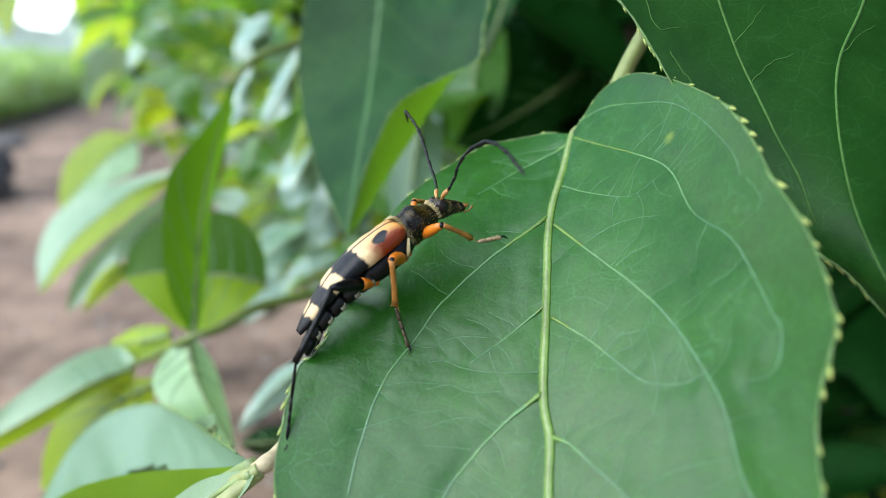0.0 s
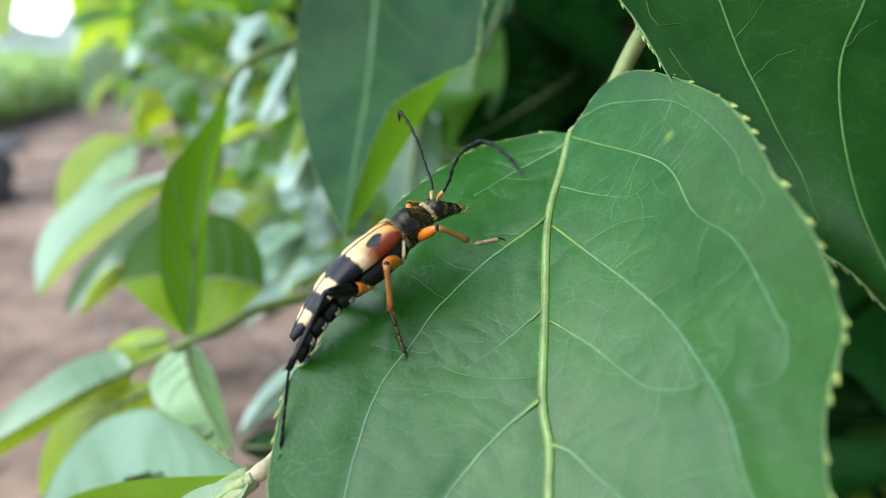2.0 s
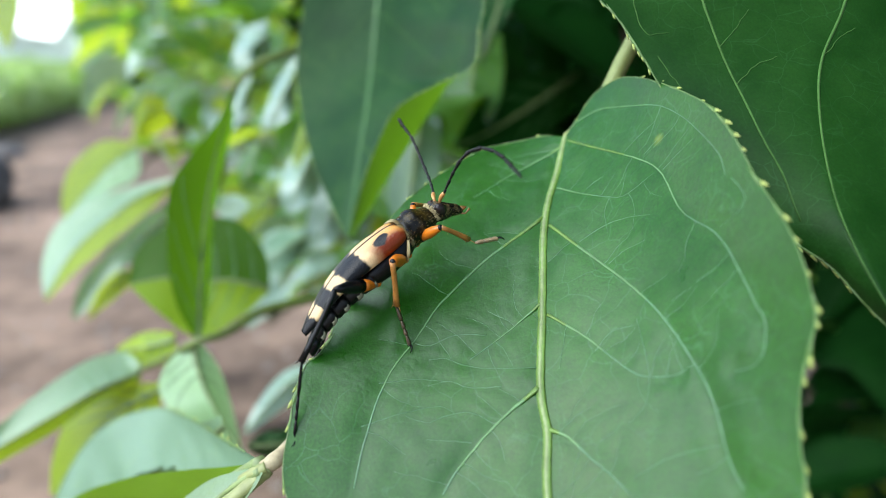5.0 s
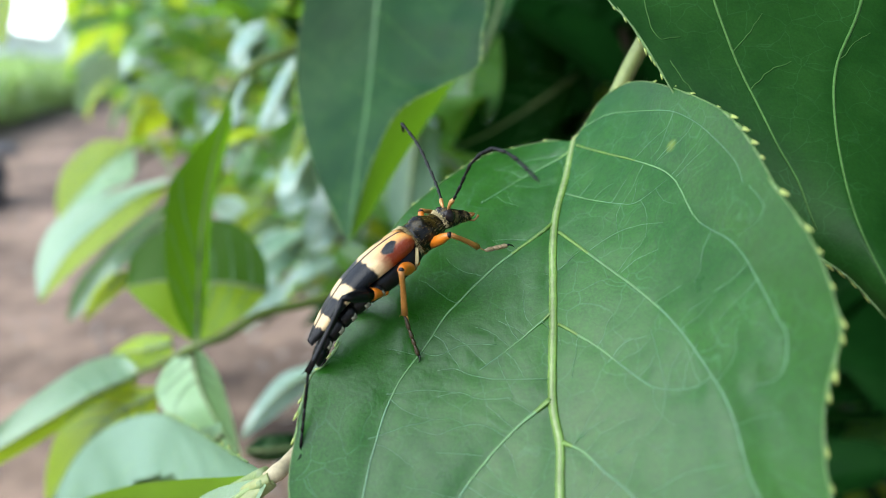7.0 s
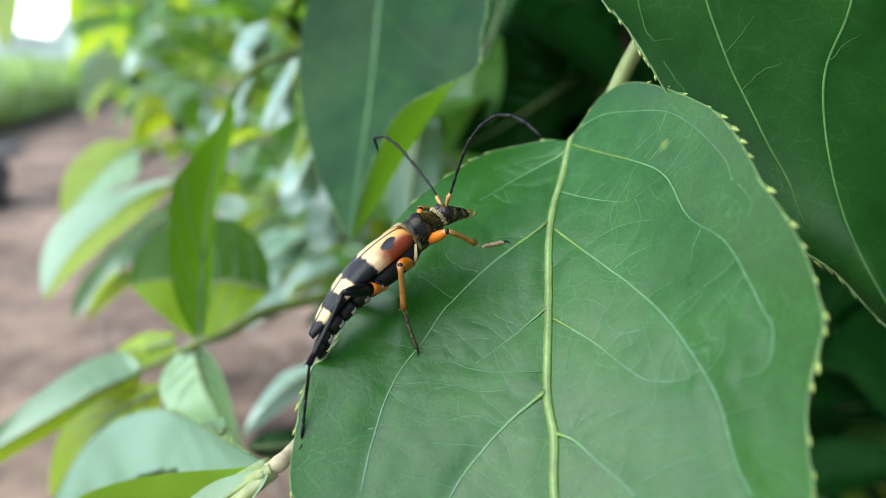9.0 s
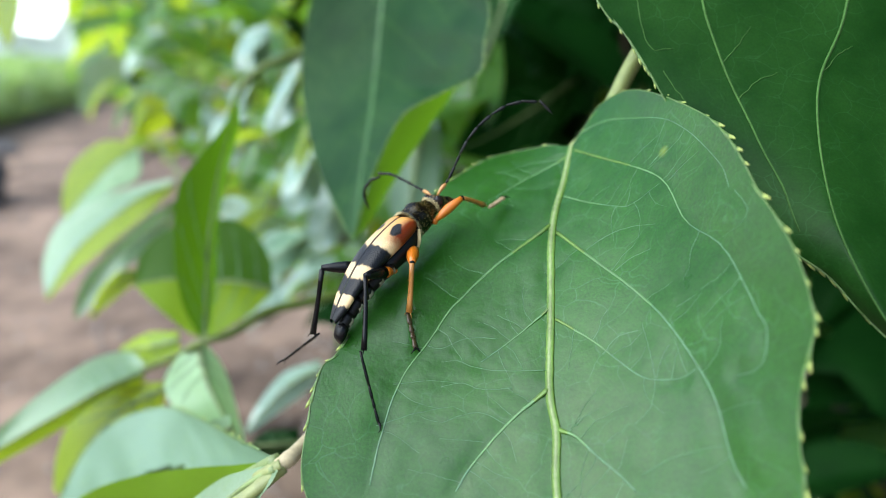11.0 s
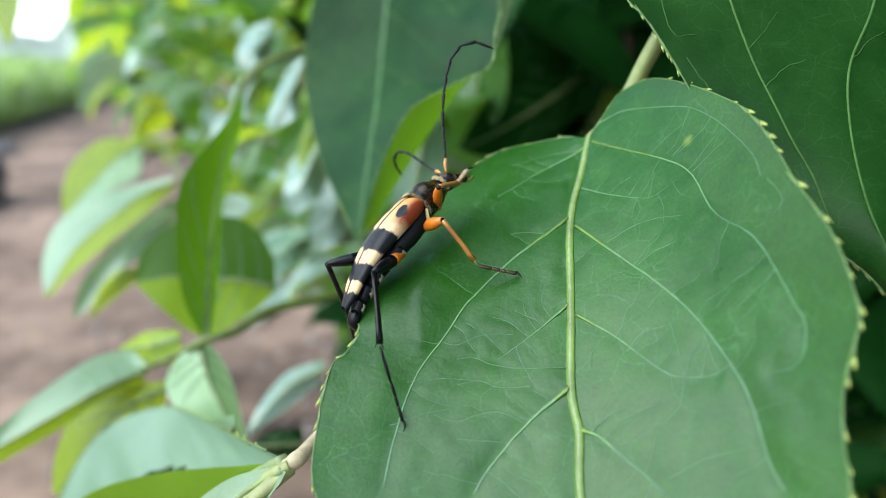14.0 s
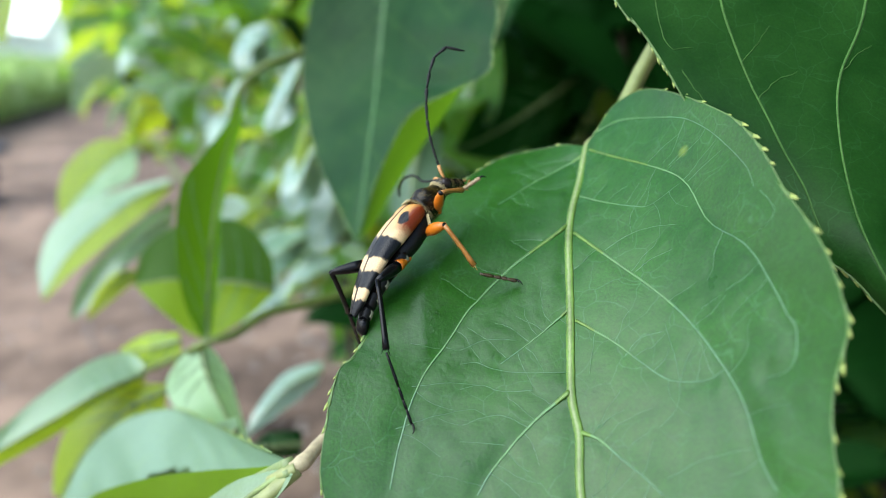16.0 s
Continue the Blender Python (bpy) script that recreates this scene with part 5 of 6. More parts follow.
def bush(label, count, low, high, mix, seed, keep, stems=7, thick=0.0022, scale=1.0):
    """A leafy branch: stems through a box of space, and leaves round them. keep(p) tells whether a place may hold a leaf."""
    rng = random.Random(seed)
    low, high = Vector(low), Vector(high)
    whole = thing("leafy_branch", label, "branch", "branches of the shrub")
    lines = []
    for k in range(stems):
        a = Vector([rng.uniform(l, h) for l, h in zip(low, high)])
        a.z = low.z
        b = Vector([rng.uniform(l, h) for l, h in zip(low, high)])
        b.z = high.z
        mid = (a + b) / 2 + Vector([rng.uniform(-0.05, 0.05) for _ in range(3)])
        pts = [Vector(p) for p in spline([a, mid, b], 16)]
        if all(keep(p) for p in pts):
            bm = bmesh.new()
            tube(bm, pts, [thick * (1 - 0.7 * i / 16) for i in range(17)], 6)
            part("stem", bm, STEM if rng.random() < 0.6 else BARK, whole)
            lines.append(pts)
    made = 0
    tries = 0
    while made < count and tries < count * 30:
        tries += 1
        p = Vector([rng.uniform(l, h) for l, h in zip(low, high)])
        if not keep(p):
            continue
        shade = rng.choices(range(len(mix)), mix)[0]
        ob = new("leaf", rng.choice(SHAPES[shade]))
        turn = rng.uniform(0, 2 * math.pi)
        way = Vector((math.cos(turn), math.sin(turn), rng.uniform(-1.1, 0.2)))
        face = Vector((rng.uniform(-0.5, 0.5), rng.uniform(-0.6, 0.3), 1.0))
        ob.parent = whole
        s = scale * rng.uniform(0.6, 1.15)
        ob.matrix_local = axes(p, way, face) @ Matrix.Scale(s, 4)
        made += 1
    return whole


def clear_of_view(p):
    """Leaves stay behind the leaves that stand out in front."""
    return p.y > 0.19


DARK = "dense foliage inside the shrub with shade put into its green"
# unseen canopy added to shade the inner shrub and the big leaf
bush("unseen overhanging foliage added to shade the shrub's front", 290, (0.04, -0.02, 0.12), (0.34, 0.3, 0.24), (0.3, 0.1, 0.6), 38, lambda p: p.z > 0.11 + 0.22 * max(p.y, 0) and p.x > 0.05, scale=1.5)
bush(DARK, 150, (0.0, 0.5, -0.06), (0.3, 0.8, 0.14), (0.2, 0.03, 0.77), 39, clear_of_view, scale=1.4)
# more added canopy, out of view, that holds sky light off the leaf
bush("unseen overhanging foliage added to shade the shrub's front", 290, (-0.02, -0.04, 0.12), (0.34, 0.4, 0.3), (0.3, 0.1, 0.6), 35, lambda p: p.z > 0.11 + 0.22 * max(p.y, 0) and p.x > 0.02 - 0.1 * p.y, scale=1.5)
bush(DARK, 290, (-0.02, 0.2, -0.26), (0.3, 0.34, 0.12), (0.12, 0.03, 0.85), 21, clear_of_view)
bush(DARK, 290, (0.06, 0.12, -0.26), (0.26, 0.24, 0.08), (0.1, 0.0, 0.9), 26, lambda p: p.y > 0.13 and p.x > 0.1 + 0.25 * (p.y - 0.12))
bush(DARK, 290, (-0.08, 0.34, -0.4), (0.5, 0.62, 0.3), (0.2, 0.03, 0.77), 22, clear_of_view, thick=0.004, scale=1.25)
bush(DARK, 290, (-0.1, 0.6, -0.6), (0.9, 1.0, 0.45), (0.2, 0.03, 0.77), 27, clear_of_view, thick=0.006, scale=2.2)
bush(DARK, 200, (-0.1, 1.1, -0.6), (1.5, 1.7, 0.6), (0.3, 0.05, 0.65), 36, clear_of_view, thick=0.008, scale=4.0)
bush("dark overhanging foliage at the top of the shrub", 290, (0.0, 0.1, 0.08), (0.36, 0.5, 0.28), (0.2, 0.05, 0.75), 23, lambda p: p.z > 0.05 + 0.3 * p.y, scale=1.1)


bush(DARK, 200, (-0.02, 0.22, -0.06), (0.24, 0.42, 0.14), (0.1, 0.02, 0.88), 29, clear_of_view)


def flank(near, far, low=-0.37, high=0.17):
    """The open side of the shrub, which runs on along the path, within these distances."""
    def keep(p):
        side, rise = p.x / p.y, p.z / p.y
        edge = -0.52 if rise > -0.07 else -0.46 if rise > -0.12 else -0.33
        return near < p.y < far and edge + 0.03 / p.y < side < 0.02 and low < rise < high
    return keep


LOOSE = "bright loose foliage over the path"
bush(LOOSE, 290, (-0.66, 0.55, -0.5), (0.03, 1.3, 0.22), (0.45, 0.35, 0.05, 0.15), 24, flank(0.55, 1.3), thick=0.003)
bush(LOOSE, 290, (-0.66, 0.75, -0.3), (0.03, 1.5, 0.25), (0.45, 0.3, 0.1, 0.15), 28, flank(0.75, 1.5), thick=0.004, scale=1.3)
bush(LOOSE, 290, (-0.66, 0.5, -0.05), (0.0, 1.2, 0.16), (0.5, 0.28, 0.0, 0.22), 30, flank(0.5, 1.2, -0.03, 0.13), thick=0.003)
bush("small pale leaves on thin twigs", 240, (-0.15, 0.22, -0.14), (0.0, 0.42, 0.0), (0.42, 0.28, 0.0, 0.3), 40, lambda p: -0.31 < p.x / p.y < -0.02 and -0.33 < p.z / p.y < -0.05, stems=5, thick=0.0012, scale=0.5)
bush(LOOSE, 200, (-0.3, 0.34, -0.22), (0.02, 0.6, 0.1), (0.42, 0.3, 0.08, 0.2), 25, flank(0.34, 0.6), scale=0.8)


def high_flank(p):
    side, rise = p.x / p.y, p.z / p.y
    return -0.51 < side < -0.25 and -0.02 < rise < 0.14


bush(LOOSE, 280, (-0.9, 0.9, -0.02), (-0.25, 1.7, 0.24), (0.6, 0.2, 0.0, 0.2), 33, high_flank, thick=0.003, scale=1.2)

# the woody stems of the shrub, rising from the soil into its branches
for k, (foot, top) in enumerate((((0.22, 0.5), (0.14, 0.3, -0.05)), ((0.3, 0.56), (0.35, 0.6, 0.1)), ((0.2, 0.6), (-0.06, 0.75, -0.1)), ((0.27, 0.47), (0.2, 0.2, -0.02)))):
    trunk = thing("shrub_stem", "brown woody shrub stem rooted in the soil", "stem", "stems of the shrub")
    bm = bmesh.new()
    low = Vector((*foot, GROUND - 0.05))
    end = Vector(top)
    line = spline([low, low.lerp(end, 0.35) + Vector((0.02, 0.03, 0.05)), low.lerp(end, 0.7) + Vector((-0.015, 0.02, 0.03)), end], 20)
    tube(bm, line, [(0.014 - 0.0005 * i) * (1 + 0.12 * noise.noise((i * 0.6, k, 0))) for i in range(21)], 10)
    part("wood", bm, BARK, trunk)
    for n, i in enumerate((9, 14, 18)):
        p = Vector(line[i])
        way = Vector((0.09 * math.cos(2.3 * n + k), 0.08 + 0.05 * math.sin(n * 1.7), 0.12))
        bm = bmesh.new()
        tube(bm, [p, p + way * 0.5 + Vector((0, 0, 0.01)), p + way], [0.005, 0.0035, 0.0015], 7)
        part("limb", bm, BARK, trunk)

# ---- the hedge beyond the path ----
hedge = thing("hedge", "low clipped light green hedge beyond the path", "hedge")
rng = random.Random(5)
bm = bmesh.new()
rows = []
for i in range(60):
    x = i * 0.3
    end = min(1, (60 - i) / 6) ** 0.5
    swell = end * (1 + 0.22 * noise.noise((x * 0.9, 3, 7)))
    rows.append([(x, 9.6 + 1.2 * math.cos(a) * end + 0.14 * noise.noise((x * 1.7, a * 2, 0)), GROUND + 0.5 * swell + 0.44 * math.sin(a) * swell + 0.1 * noise.noise((x * 2.0, a * 2, 7))) for a in (-0.9 + (math.pi + 1.8) * k / 12 for k in range(13))])
run = Matrix.Translation((-5.75, 7.5, 0)) @ Matrix.Rotation(math.atan2(17.5, -6.2), 4, "Z") @ Matrix.Translation((0, -9.6 + 0.75, 0))
rows = [[run @ Vector(p) for p in row] for row in rows]
grid(bm, rows)
part("core", bm, HEDGE, hedge)
verts, faces = [], []
for k in range(5000):
    i, j = rng.randrange(len(rows)), rng.randrange(13)
    p = Vector(rows[i][j]) + Vector([rng.gauss(0, 0.05) for _ in range(3)])
    d, e = Vector([rng.gauss(0, 1) for _ in range(3)]).normalized() * 0.11, Vector([rng.gauss(0, 1) for _ in range(3)]).normalized() * 0.07
    n = len(verts)
    verts += [p - d, p + e, p + d, p - e]
    faces.append((n, n + 1, n + 2, n + 3))
data = bpy.data.meshes.new("foliage")
data.from_pydata(verts, [], faces)
data.materials.append(HEDGE)
tuft = new("foliage", data)
tuft.parent = hedge
tagged(tuft, kind="stuff")

# bright cloud low over the far side of the garden
m, nt, bsdf = nodes_of("bright_cloud")
bsdf.inputs["Base Color"].default_value = (0.9, 0.92, 0.95, 1)
bsdf.inputs["Emission Color"].default_value = (0.93, 0.97, 1.0, 1)
bsdf.inputs["Emission Strength"].default_value = 1.1
bm = bmesh.new()
grid(bm, [[(260 * math.sin(a), 260 * math.cos(a), GROUND + h) for a in (radians(-70 + 5 * k) for k in range(17))] for h in (4, 12, 25, 60)])
tagged(part("backdrop", bm, m), "bright white overcast cloud low over the horizon", "sky", kind="structure")

# far trees, the haze of distance put into their pale colour
woods = thing("tree_line", "line of distant trees with haze put into its pale green", "trees", kind="stuff")
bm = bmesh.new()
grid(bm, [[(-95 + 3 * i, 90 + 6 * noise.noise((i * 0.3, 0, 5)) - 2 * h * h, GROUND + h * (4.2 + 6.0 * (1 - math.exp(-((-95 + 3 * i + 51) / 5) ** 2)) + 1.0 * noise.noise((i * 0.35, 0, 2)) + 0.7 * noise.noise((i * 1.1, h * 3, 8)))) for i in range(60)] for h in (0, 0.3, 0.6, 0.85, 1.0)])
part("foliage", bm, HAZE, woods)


# ---- what moves ----
BODY_ROWS = [
    (0, pose(-0.00221, 0.04641, -0.01153, 31.35, -1.49, -63.07)),
    (9.2, pose(-0.00221, 0.04641, -0.01153, 31.35, -1.49, -63.07)),
    (10.2, pose(-0.00261, 0.04808, -0.01130, 31.18, -3.06, -55.73)),
    (11.3, pose(-0.00311, 0.05012, -0.01101, 30.70, -4.94, -46.72)),
    (11.8, pose(-0.00335, 0.05032, -0.01069, 36.26, -3.99, -49.80)),
    (12.5, pose(-0.00286, 0.05041, -0.01062, 39.47, -6.11, -61.35)),
    (13, pose(-0.00284, 0.05054, -0.01059, 33.12, -10.64, -63.21)),
    (13.4, pose(-0.00324, 0.05051, -0.01077, 33.17, -13.72, -50.73)),
    (14, pose(-0.00325, 0.05062, -0.01046, 36.41, -9.75, -56.24)),
    (14.5, pose(-0.00355, 0.05068, -0.01048, 33.62, -9.93, -43.71)),
    (15, pose(-0.00359, 0.05071, -0.01076, 36.35, -9.87, -53.18)),
    (15.5, pose(-0.00375, 0.05064, -0.01038, 37.78, -13.36, -54.02)),
    (16, pose(-0.00344, 0.05042, -0.01022, 38.17, -11.52, -54.61))]
step("front_right", 0, (2.70, 1.84, -0.06), (1.87, 3.73, -3.11), (0.78, 6.25, -4.77))
step("front_right", 9.2, (2.70, 1.84, -0.06), (1.87, 3.73, -3.11), (0.78, 6.25, -4.77))
step("front_right", 11.3, (1.73, 4.52, -0.66), (1.66, 6.66, -3.11), (1.13, 9.34, -3.88))
step("front_right", 11.8, (1.41, 4.38, -1.22), (1.82, 5.99, -4.13), (1.15, 8.53, -5.12))
step("front_right", 12.5, (0.41, 4.21, -1.37), (-0.20, 5.63, -4.25), (-0.76, 8.17, -5.39))
step("front_right", 13, (0.53, 4.13, -1.27), (-0.54, 5.82, -3.69), (-0.69, 8.47, -4.54))
step("front_right", 13.2, (2.99, 1.70, 0.82), (1.36, 3.81, 0.22), (0.88, 6.21, 0.75))
step("front_right", 13.4, (2.40, 3.69, 0.14), (1.11, 5.60, -1.51), (1.09, 7.89, -2.50))
step("front_right", 13.6, (2.41, 3.70, -0.19), (0.97, 5.73, -1.46), (0.51, 8.15, -1.89))
step("front_right", 14, (2.83, 0.92, 1.15), (1.51, 2.96, -0.26), (0.35, 5.14, -0.65))
step("front_right", 14.5, (2.86, 1.35, 1.10), (2.99, 3.79, -0.31), (3.12, 6.27, -0.57))
step("front_right", 15, (1.49, 3.64, 1.19), (-0.35, 5.50, 0.46), (-1.59, 7.67, 0.49))
step("front_right", 15.5, (2.90, 2.55, 0.25), (1.48, 4.58, -1.05), (0.85, 6.99, -1.17))
step("front_right", 16, (2.93, 0.98, 1.05), (1.99, 3.07, -0.63), (1.48, 5.38, -1.42))
step("middle_right", 0, (2.94, -2.32, 0.27), (1.71, -3.58, -3.16), (2.28, -4.41, -5.71))
step("middle_right", 9.2, (2.94, -2.32, 0.27), (1.71, -3.58, -3.16), (2.28, -4.41, -5.71))
step("middle_right", 11.3, (2.82, -3.10, -0.68), (3.13, -5.48, -3.64), (4.86, -7.10, -4.84))
step("middle_right", 11.5, (3.01, -0.11, 0.17), (4.22, -0.32, -3.70), (6.24, 1.03, -5.81))
step("middle_right", 11.8, (3.25, -0.49, 0.03), (4.50, -1.06, -3.86), (6.33, 0.45, -6.03))
step("middle_right", 12.5, (3.46, -0.54, -0.38), (3.99, -0.82, -4.41), (5.26, 0.70, -6.82))
step("middle_right", 13, (3.44, -0.61, -0.65), (3.88, -0.54, -4.77), (4.84, 1.31, -7.10))
step("middle_right", 13.4, (3.49, -0.94, -0.38), (4.38, -1.32, -4.48), (5.75, 0.26, -6.81))
step("middle_right", 14, (3.44, -0.76, -0.58), (4.45, -1.18, -4.66), (5.70, 0.45, -7.03))
step("middle_right", 14.5, (3.42, -1.20, -0.31), (4.87, -1.80, -4.23), (6.71, -0.43, -6.39))
step("middle_right", 15, (3.45, -0.56, -0.41), (4.66, -1.06, -4.43), (6.14, 0.47, -6.76))
step("middle_right", 15.5, (3.61, -0.77, -0.82), (4.61, -1.51, -5.01), (5.85, 0.01, -7.52))
step("middle_right", 16, (3.52, -0.83, -0.56), (4.64, -1.69, -4.83), (5.76, -0.08, -7.39))
step("hind_right", 0, (2.54, -6.34, 1.06), (2.35, -10.73, -1.48), (2.89, -14.14, -5.21))
step("hind_right", 9.2, (2.54, -6.34, 1.06), (2.35, -10.73, -1.48), (2.89, -14.14, -5.21))
step("hind_right", 11.3, (2.20, -6.51, 0.99), (4.29, -10.46, -2.08), (6.21, -13.15, -6.49))
step("hind_right", 11.8, (2.15, -6.71, 0.78), (5.16, -10.68, -1.36), (7.03, -13.63, -5.59))
step("hind_right", 12.5, (2.70, -6.49, 0.55), (4.57, -10.17, -2.66), (7.64, -13.14, -5.83))
step("hind_right", 13, (3.02, -6.74, -0.22), (5.12, -10.09, -3.78), (7.01, -12.47, -8.09))
step("hind_right", 13.4, (2.07, -6.99, 0.37), (4.10, -11.01, -2.68), (5.16, -13.65, -7.25))
step("hind_right", 14, (2.74, -6.96, 0.32), (5.42, -10.77, -2.44), (6.77, -13.47, -6.94))
step("hind_right", 14.5, (1.53, -7.21, 0.30), (3.96, -11.44, -2.07), (5.32, -14.34, -6.45))
step("hind_right", 15, (2.45, -6.80, 0.40), (5.36, -10.69, -2.02), (6.66, -13.52, -6.49))
step("hind_right", 15.5, (2.33, -6.95, 0.04), (4.91, -10.95, -2.56), (6.03, -13.85, -7.08))
step("hind_right", 16, (2.21, -7.04, 0.17), (4.85, -10.96, -2.47), (6.30, -13.80, -7.00))
step("hind_left", 0, (-3.31, -6.51, -2.33), (-3.46, -9.38, -4.50), (-5.32, -11.83, -10.32))
step("hind_left", 9.2, (-3.31, -6.51, -2.33), (-3.46, -9.38, -4.50), (-5.32, -11.83, -10.32))
step("hind_left", 11.3, (-3.35, -6.78, 0.96), (-4.35, -9.56, -3.59), (-8.49, -12.54, -5.35))
step("hind_left", 11.5, (-3.04, -7.52, 0.17), (-2.86, -9.45, -4.93), (-3.27, -14.96, -5.86))
step("hind_left", 11.8, (-3.19, -6.28, 1.56), (-2.41, -9.40, -2.87), (-4.46, -14.35, -3.53))
step("hind_left", 12, (-2.86, -7.16, 0.97), (-1.98, -9.25, -4.05), (-6.25, -10.33, -7.17))
step("hind_left", 12.2, (-2.76, -7.03, 1.62), (-4.86, -8.46, -3.14), (-7.90, -9.93, -7.35))
step("hind_left", 12.5, (-2.18, -7.40, 2.02), (-4.56, -8.88, -2.59), (-7.74, -10.50, -6.63))
step("hind_left", 13, (-1.91, -7.79, 1.30), (-4.76, -8.42, -3.22), (-8.26, -9.35, -7.22))
step("hind_left", 13.4, (-3.18, -6.96, 1.37), (-5.82, -7.02, -3.32), (-9.09, -7.30, -7.61))
step("hind_left", 14, (-2.52, -7.62, 1.25), (-5.02, -8.29, -3.47), (-8.23, -8.96, -7.76))
step("hind_left", 14.5, (-3.87, -7.02, 0.53), (-5.80, -7.36, -4.49), (-8.53, -7.33, -9.15))
step("hind_left", 15, (-2.91, -7.41, 1.08), (-5.15, -8.24, -3.76), (-8.28, -8.57, -8.15))
step("hind_left", 15.5, (-2.90, -7.35, 1.12), (-5.59, -8.00, -3.50), (-8.87, -8.38, -7.78))
step("hind_left", 16, (-2.93, -7.52, 1.22), (-5.69, -8.04, -3.37), (-8.75, -8.56, -7.79))
step("middle_left", 0, (-2.22, -2.03, -0.58), (-3.40, -3.08, -1.74), (-4.40, -2.28, -2.94))
step("middle_left", 9.2, (-2.22, -2.03, -0.58), (-3.40, -3.08, -1.74), (-4.40, -2.28, -2.94))
step("middle_left", 11.3, (-2.90, -2.20, -0.40), (-3.40, -3.40, -2.20), (-3.80, -3.00, -3.20))
step("middle_left", 16, (-2.90, -2.20, -0.40), (-3.40, -3.40, -2.20), (-3.80, -3.00, -3.20))
step("front_left", 0, (-1.50, 2.20, 0.85), (-2.60, 3.40, -0.50), (-3.70, 2.20, -2.10))
step("front_left", 9.2, (-1.50, 2.20, 0.85), (-2.60, 3.40, -0.50), (-3.70, 2.20, -2.10))
step("front_left", 11.3, (-2.90, 1.80, -0.60), (-3.60, 2.60, -2.20), (-3.90, 3.40, -3.20))
step("front_left", 16, (-2.90, 1.80, -0.60), (-3.60, 2.60, -2.20), (-3.90, 3.40, -3.20))
feel("right", 0, (2.00, 4.28, 1.70), (3.08, 4.75, 2.86), (4.59, 5.44, 3.77), (6.16, 5.96, 4.07), (8.01, 5.78, 3.66), (10.82, 4.85, 2.97))
feel("right", 3.5, (1.99, 4.29, 1.81), (3.31, 4.93, 3.15), (4.56, 5.52, 3.85), (6.13, 6.03, 4.08), (7.95, 5.87, 3.66), (10.77, 5.08, 2.96))
feel("right", 4.2, (2.69, 4.53, 2.56), (4.23, 5.24, 3.62), (5.65, 5.76, 3.97), (7.37, 5.91, 3.77), (9.18, 5.51, 3.32), (10.90, 4.96, 2.93))
feel("right", 6.5, (2.26, 4.47, 2.09), (3.53, 5.12, 3.24), (4.86, 5.75, 3.94), (6.12, 6.12, 4.01), (8.20, 5.96, 3.51), (10.76, 5.24, 2.84))
feel("right", 8, (2.04, 4.69, 2.47), (3.21, 5.54, 3.81), (4.73, 6.55, 4.66), (5.81, 7.07, 4.79), (7.48, 7.20, 4.27), (9.73, 6.75, 3.38))
feel("right", 8.8, (1.81, 5.12, 2.60), (2.85, 6.25, 4.03), (4.16, 7.50, 5.06), (5.40, 8.41, 5.29), (6.90, 8.76, 4.72), (8.50, 8.52, 3.82))
feel("right", 9.2, (1.89, 4.85, 2.93), (3.02, 5.90, 4.40), (4.41, 7.03, 5.29), (5.60, 7.73, 5.41), (7.18, 7.91, 4.79), (8.79, 7.70, 4.01))
feel("right", 11.3, (0.64, 5.08, 1.15), (1.07, 7.40, 2.70), (1.88, 9.56, 3.56), (3.14, 11.63, 3.70), (4.36, 12.84, 3.09), (5.29, 12.78, 1.71))
feel("right", 11.5, (0.36, 5.18, 1.51), (0.33, 6.74, 2.87), (0.64, 8.60, 4.00), (1.46, 10.92, 4.80), (2.55, 12.68, 4.73), (3.93, 12.85, 2.93))
feel("right", 11.8, (0.23, 5.01, 1.40), (0.08, 6.56, 2.74), (0.19, 8.81, 4.20), (0.89, 11.03, 4.82), (1.92, 12.53, 4.45), (3.21, 12.68, 2.76))
feel("right", 12.5, (1.28, 4.39, 2.11), (2.10, 5.32, 3.41), (3.19, 6.48, 4.67), (4.41, 7.56, 5.27), (5.84, 8.49, 5.29), (8.18, 8.09, 3.79))
feel("right", 13, (1.74, 4.27, 2.45), (2.91, 5.10, 3.97), (4.15, 6.00, 5.08), (5.44, 6.87, 5.52), (6.47, 7.31, 5.25), (8.63, 6.65, 3.50))
feel("right", 13.4, (0.63, 5.68, 2.12), (0.95, 7.42, 3.60), (1.37, 9.26, 4.98), (2.05, 11.09, 5.84), (2.95, 12.53, 5.80), (3.83, 12.45, 3.96))
feel("right", 13.6, (1.15, 4.75, 2.88), (1.73, 5.71, 5.19), (2.54, 6.84, 7.22), (3.32, 7.76, 8.34), (4.30, 8.62, 8.68), (5.24, 8.58, 7.88))
feel("right", 14, (-0.01, 5.09, 2.27), (-0.19, 6.53, 3.91), (-0.19, 8.33, 5.51), (0.00, 10.02, 6.63), (0.66, 11.65, 6.74), (1.77, 12.44, 5.19))
feel("right", 14.5, (0.56, 5.22, 1.53), (0.72, 6.88, 2.99), (1.10, 8.55, 4.15), (1.86, 10.33, 4.89), (3.25, 12.26, 4.89), (4.87, 12.53, 2.89))
feel("right", 15, (0.25, 5.26, 1.90), (0.18, 6.89, 3.48), (0.35, 8.71, 4.83), (0.79, 10.60, 5.75), (1.55, 12.34, 5.94), (2.78, 12.97, 4.28))
feel("right", 15.5, (0.69, 4.05, 2.47), (1.19, 4.94, 4.70), (1.85, 5.95, 6.95), (2.78, 7.15, 8.59), (3.75, 8.07, 9.01), (4.75, 8.18, 8.27))
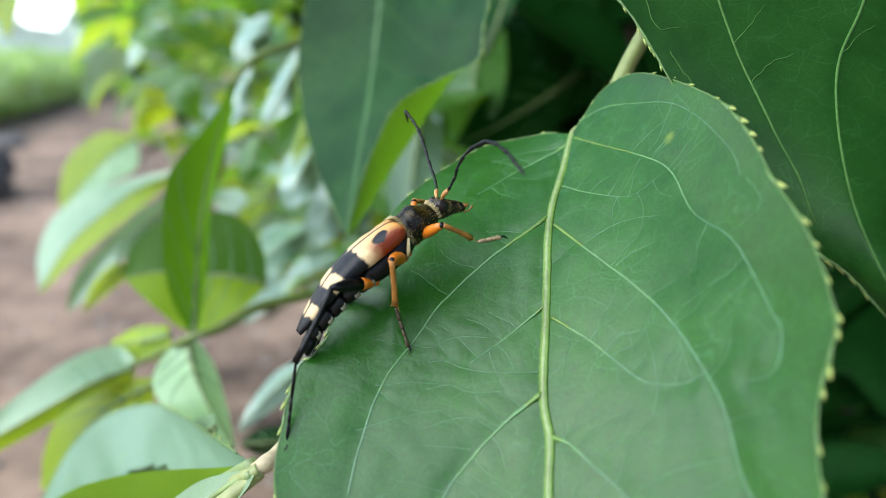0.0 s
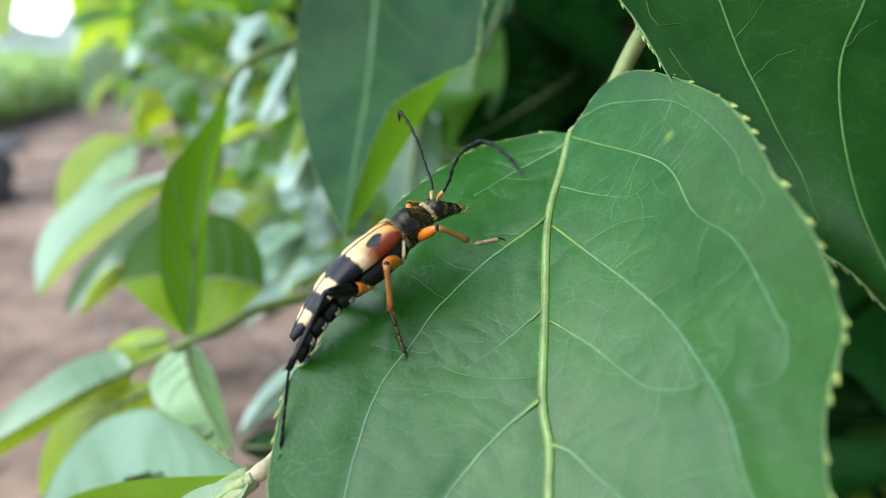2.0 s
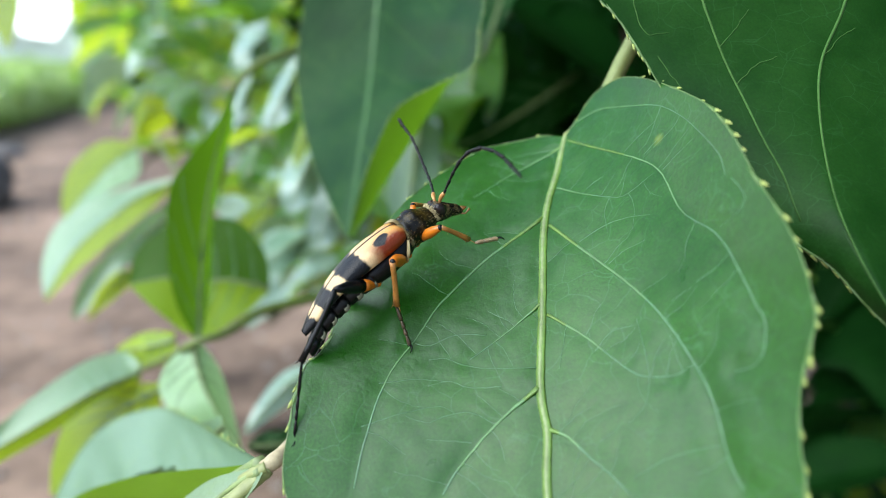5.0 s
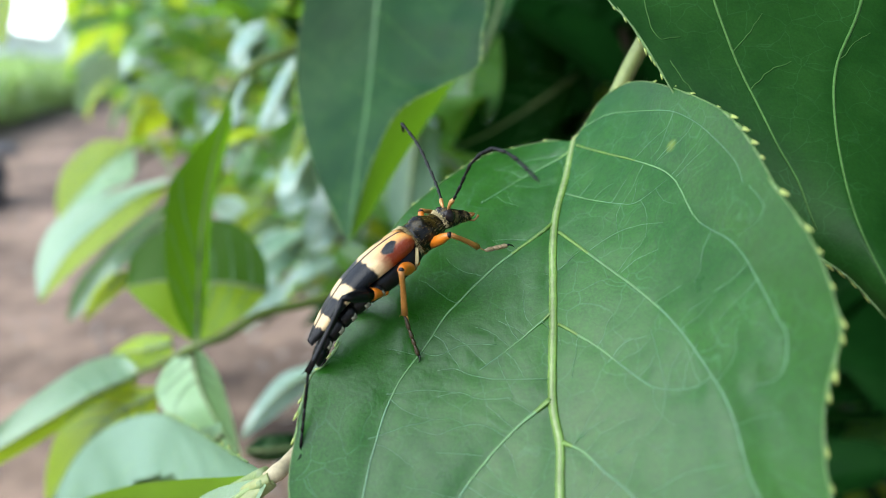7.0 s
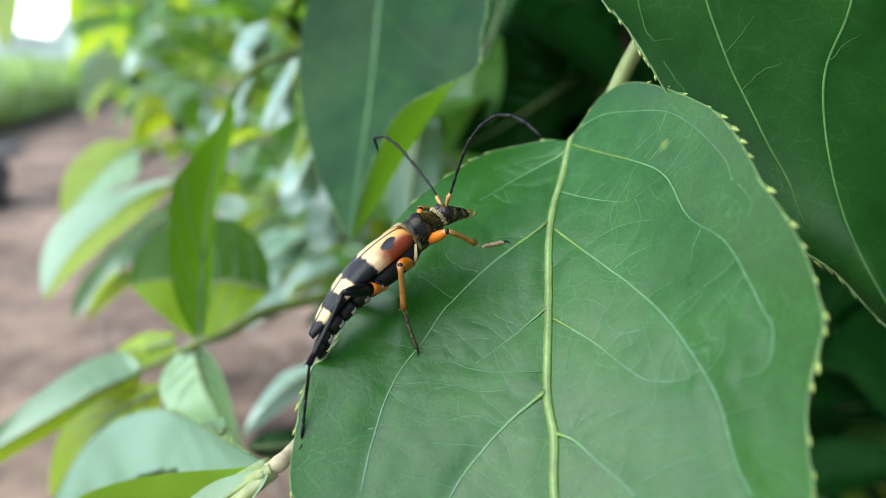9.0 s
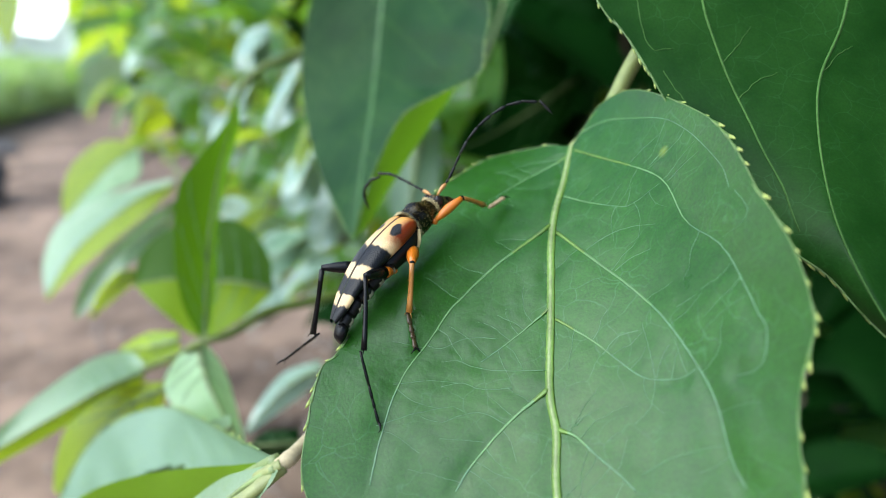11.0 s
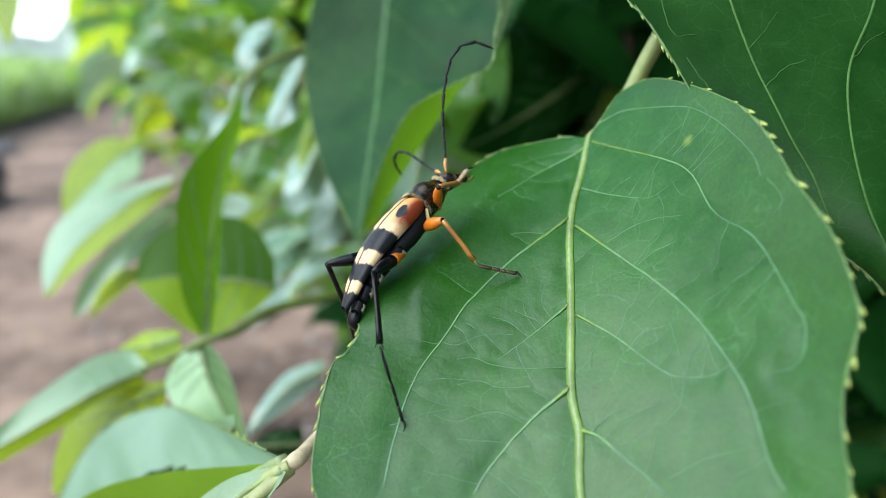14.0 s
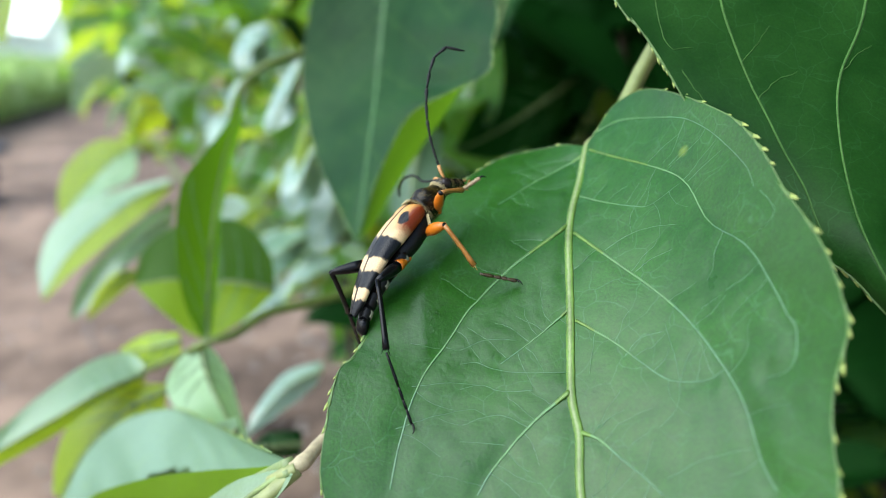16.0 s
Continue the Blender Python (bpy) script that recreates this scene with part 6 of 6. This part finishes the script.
feel("right", 16, (-0.25, 4.40, 2.08), (-0.62, 5.85, 4.11), (-0.71, 7.74, 6.01), (-0.44, 9.82, 7.39), (0.08, 11.03, 7.49), (0.99, 11.70, 6.36))
feel("left", 0, (-2.14, 4.48, 0.66), (-4.03, 5.41, 1.50), (-6.17, 6.56, 2.54), (-7.94, 7.34, 3.45), (-9.80, 7.74, 4.41), (-10.26, 7.71, 3.33))
feel("left", 3.5, (-2.21, 4.58, 0.71), (-4.16, 5.51, 1.60), (-6.43, 6.60, 2.73), (-8.07, 7.16, 3.58), (-10.03, 7.54, 4.58), (-10.46, 7.39, 3.72))
feel("left", 4.2, (-2.57, 4.50, 0.84), (-4.93, 5.55, 1.92), (-7.34, 6.63, 3.12), (-9.00, 7.09, 3.97), (-9.99, 7.39, 4.50), (-10.40, 7.48, 3.47))
feel("left", 6.5, (-2.76, 4.73, 0.93), (-4.97, 5.80, 1.96), (-7.01, 6.72, 2.98), (-8.98, 7.24, 3.99), (-10.11, 7.49, 4.59), (-10.46, 7.53, 3.73))
feel("left", 8, (-2.58, 4.12, 1.01), (-4.25, 4.69, 1.92), (-6.35, 5.28, 3.11), (-8.39, 5.65, 4.29), (-9.91, 5.56, 5.07), (-10.42, 5.29, 3.86))
feel("left", 8.8, (-2.88, 4.42, 1.28), (-4.96, 4.84, 2.44), (-7.18, 5.15, 3.70), (-8.93, 5.12, 4.66), (-9.96, 4.53, 4.81), (-10.35, 4.38, 3.59))
feel("left", 9.2, (-2.98, 4.05, 1.31), (-4.81, 4.43, 2.37), (-6.82, 4.83, 3.59), (-8.86, 4.85, 4.75), (-9.96, 4.09, 4.79), (-10.24, 4.16, 3.60))
feel("left", 11.3, (-3.16, 4.10, 0.50), (-5.02, 4.32, 0.91), (-6.85, 4.33, 1.19), (-8.44, 3.96, 1.03), (-9.81, 3.31, -0.01), (-10.44, 3.28, -2.20))
feel("left", 11.5, (-3.24, 4.31, 0.26), (-5.74, 5.35, 0.85), (-7.61, 5.94, 1.28), (-9.21, 5.65, 1.00), (-10.11, 5.38, -0.14), (-10.42, 5.93, -1.54))
feel("left", 11.8, (-2.60, 4.11, 0.24), (-5.00, 4.97, 0.78), (-7.36, 5.68, 1.35), (-9.16, 5.72, 1.58), (-10.25, 5.28, 0.93), (-10.82, 5.42, -0.79))
feel("left", 12.5, (-2.46, 4.14, 0.62), (-4.72, 5.15, 1.51), (-6.69, 5.99, 2.35), (-8.65, 6.86, 3.25), (-9.97, 7.04, 3.81), (-10.68, 7.11, 2.50))
feel("left", 13, (-2.37, 4.61, 0.98), (-4.20, 6.12, 2.04), (-5.92, 7.33, 3.13), (-7.34, 8.37, 4.08), (-8.02, 8.99, 4.54), (-9.07, 9.27, 2.83))
feel("left", 13.4, (-3.69, 6.37, -0.18), (-4.97, 7.38, -0.14), (-6.19, 8.39, -0.09), (-6.74, 8.91, -0.07), (-7.90, 9.91, -1.28), (-9.39, 10.82, -2.74))
feel("left", 14, (-3.63, 4.41, 0.53), (-5.62, 5.04, 1.07), (-7.53, 5.51, 1.59), (-8.84, 5.36, 1.58), (-9.91, 5.16, 0.65), (-10.99, 5.57, -1.13))
feel("left", 14.5, (-2.34, 4.03, 0.35), (-4.05, 4.49, 0.84), (-6.10, 4.84, 1.34), (-8.47, 4.72, 1.54), (-10.20, 4.11, 0.73), (-10.85, 4.07, -1.18))
feel("left", 15, (-3.95, 5.90, -0.19), (-5.73, 7.04, -0.16), (-6.75, 7.34, -0.20), (-7.88, 7.44, -0.70), (-9.41, 7.86, -2.08), (-10.56, 8.27, -3.27))
feel("left", 15.5, (-4.83, 5.64, -0.75), (-6.30, 6.02, -1.18), (-7.83, 6.41, -1.89), (-9.13, 6.78, -2.64), (-10.24, 7.26, -3.47), (-11.13, 7.73, -4.20))
feel("left", 16, (-4.40, 4.33, -0.36), (-6.32, 5.06, -0.18), (-7.78, 5.25, -0.22), (-9.44, 5.19, -0.71), (-10.70, 5.14, -1.50), (-11.92, 5.20, -2.58))


def piece_pose(k, length, a, b):
    """A femur ends at its knee; the other pieces begin at their joint."""
    a, b = Vector(a), Vector(b)
    return towards(b - (b - a).normalized() * length, b) if k == 0 else towards(a, b)


def motions():
    walk(beetle, BODY_ROWS)
    for limb, rows in STEPS.items():
        pair, side = limb.split("_")
        hip = Vector(HIPS[pair])
        if side == "left":
            hip.x = -hip.x
        for k, piece in enumerate(LIMB[limb]):
            walk(piece, [(t, piece_pose(k, LENGTHS[pair][k], (hip, *joints)[k], joints[k])) for t, *joints in rows])
    for side, rows in FEEL.items():
        socket = (0.4 if side == "right" else -0.4, 3.4, 0.45)
        keys = [[] for _ in SHARE]
        for t, line in rows:
            pts = spline((socket, *line), 120)
            far = np.concatenate([[0], np.cumsum([np.linalg.norm(b - a) for a, b in zip(pts, pts[1:])])])
            at = lambda s: np.array([np.interp(s * far[-1], far, [p[n] for p in pts]) for n in range(3)])
            s = 0.0
            for k, share in enumerate(SHARE):
                keys[k].append((t, towards(at(s), at(s + share))))
                s += share
        for piece, its in zip(FEELERS[side], keys):
            walk(piece, its)


motions()
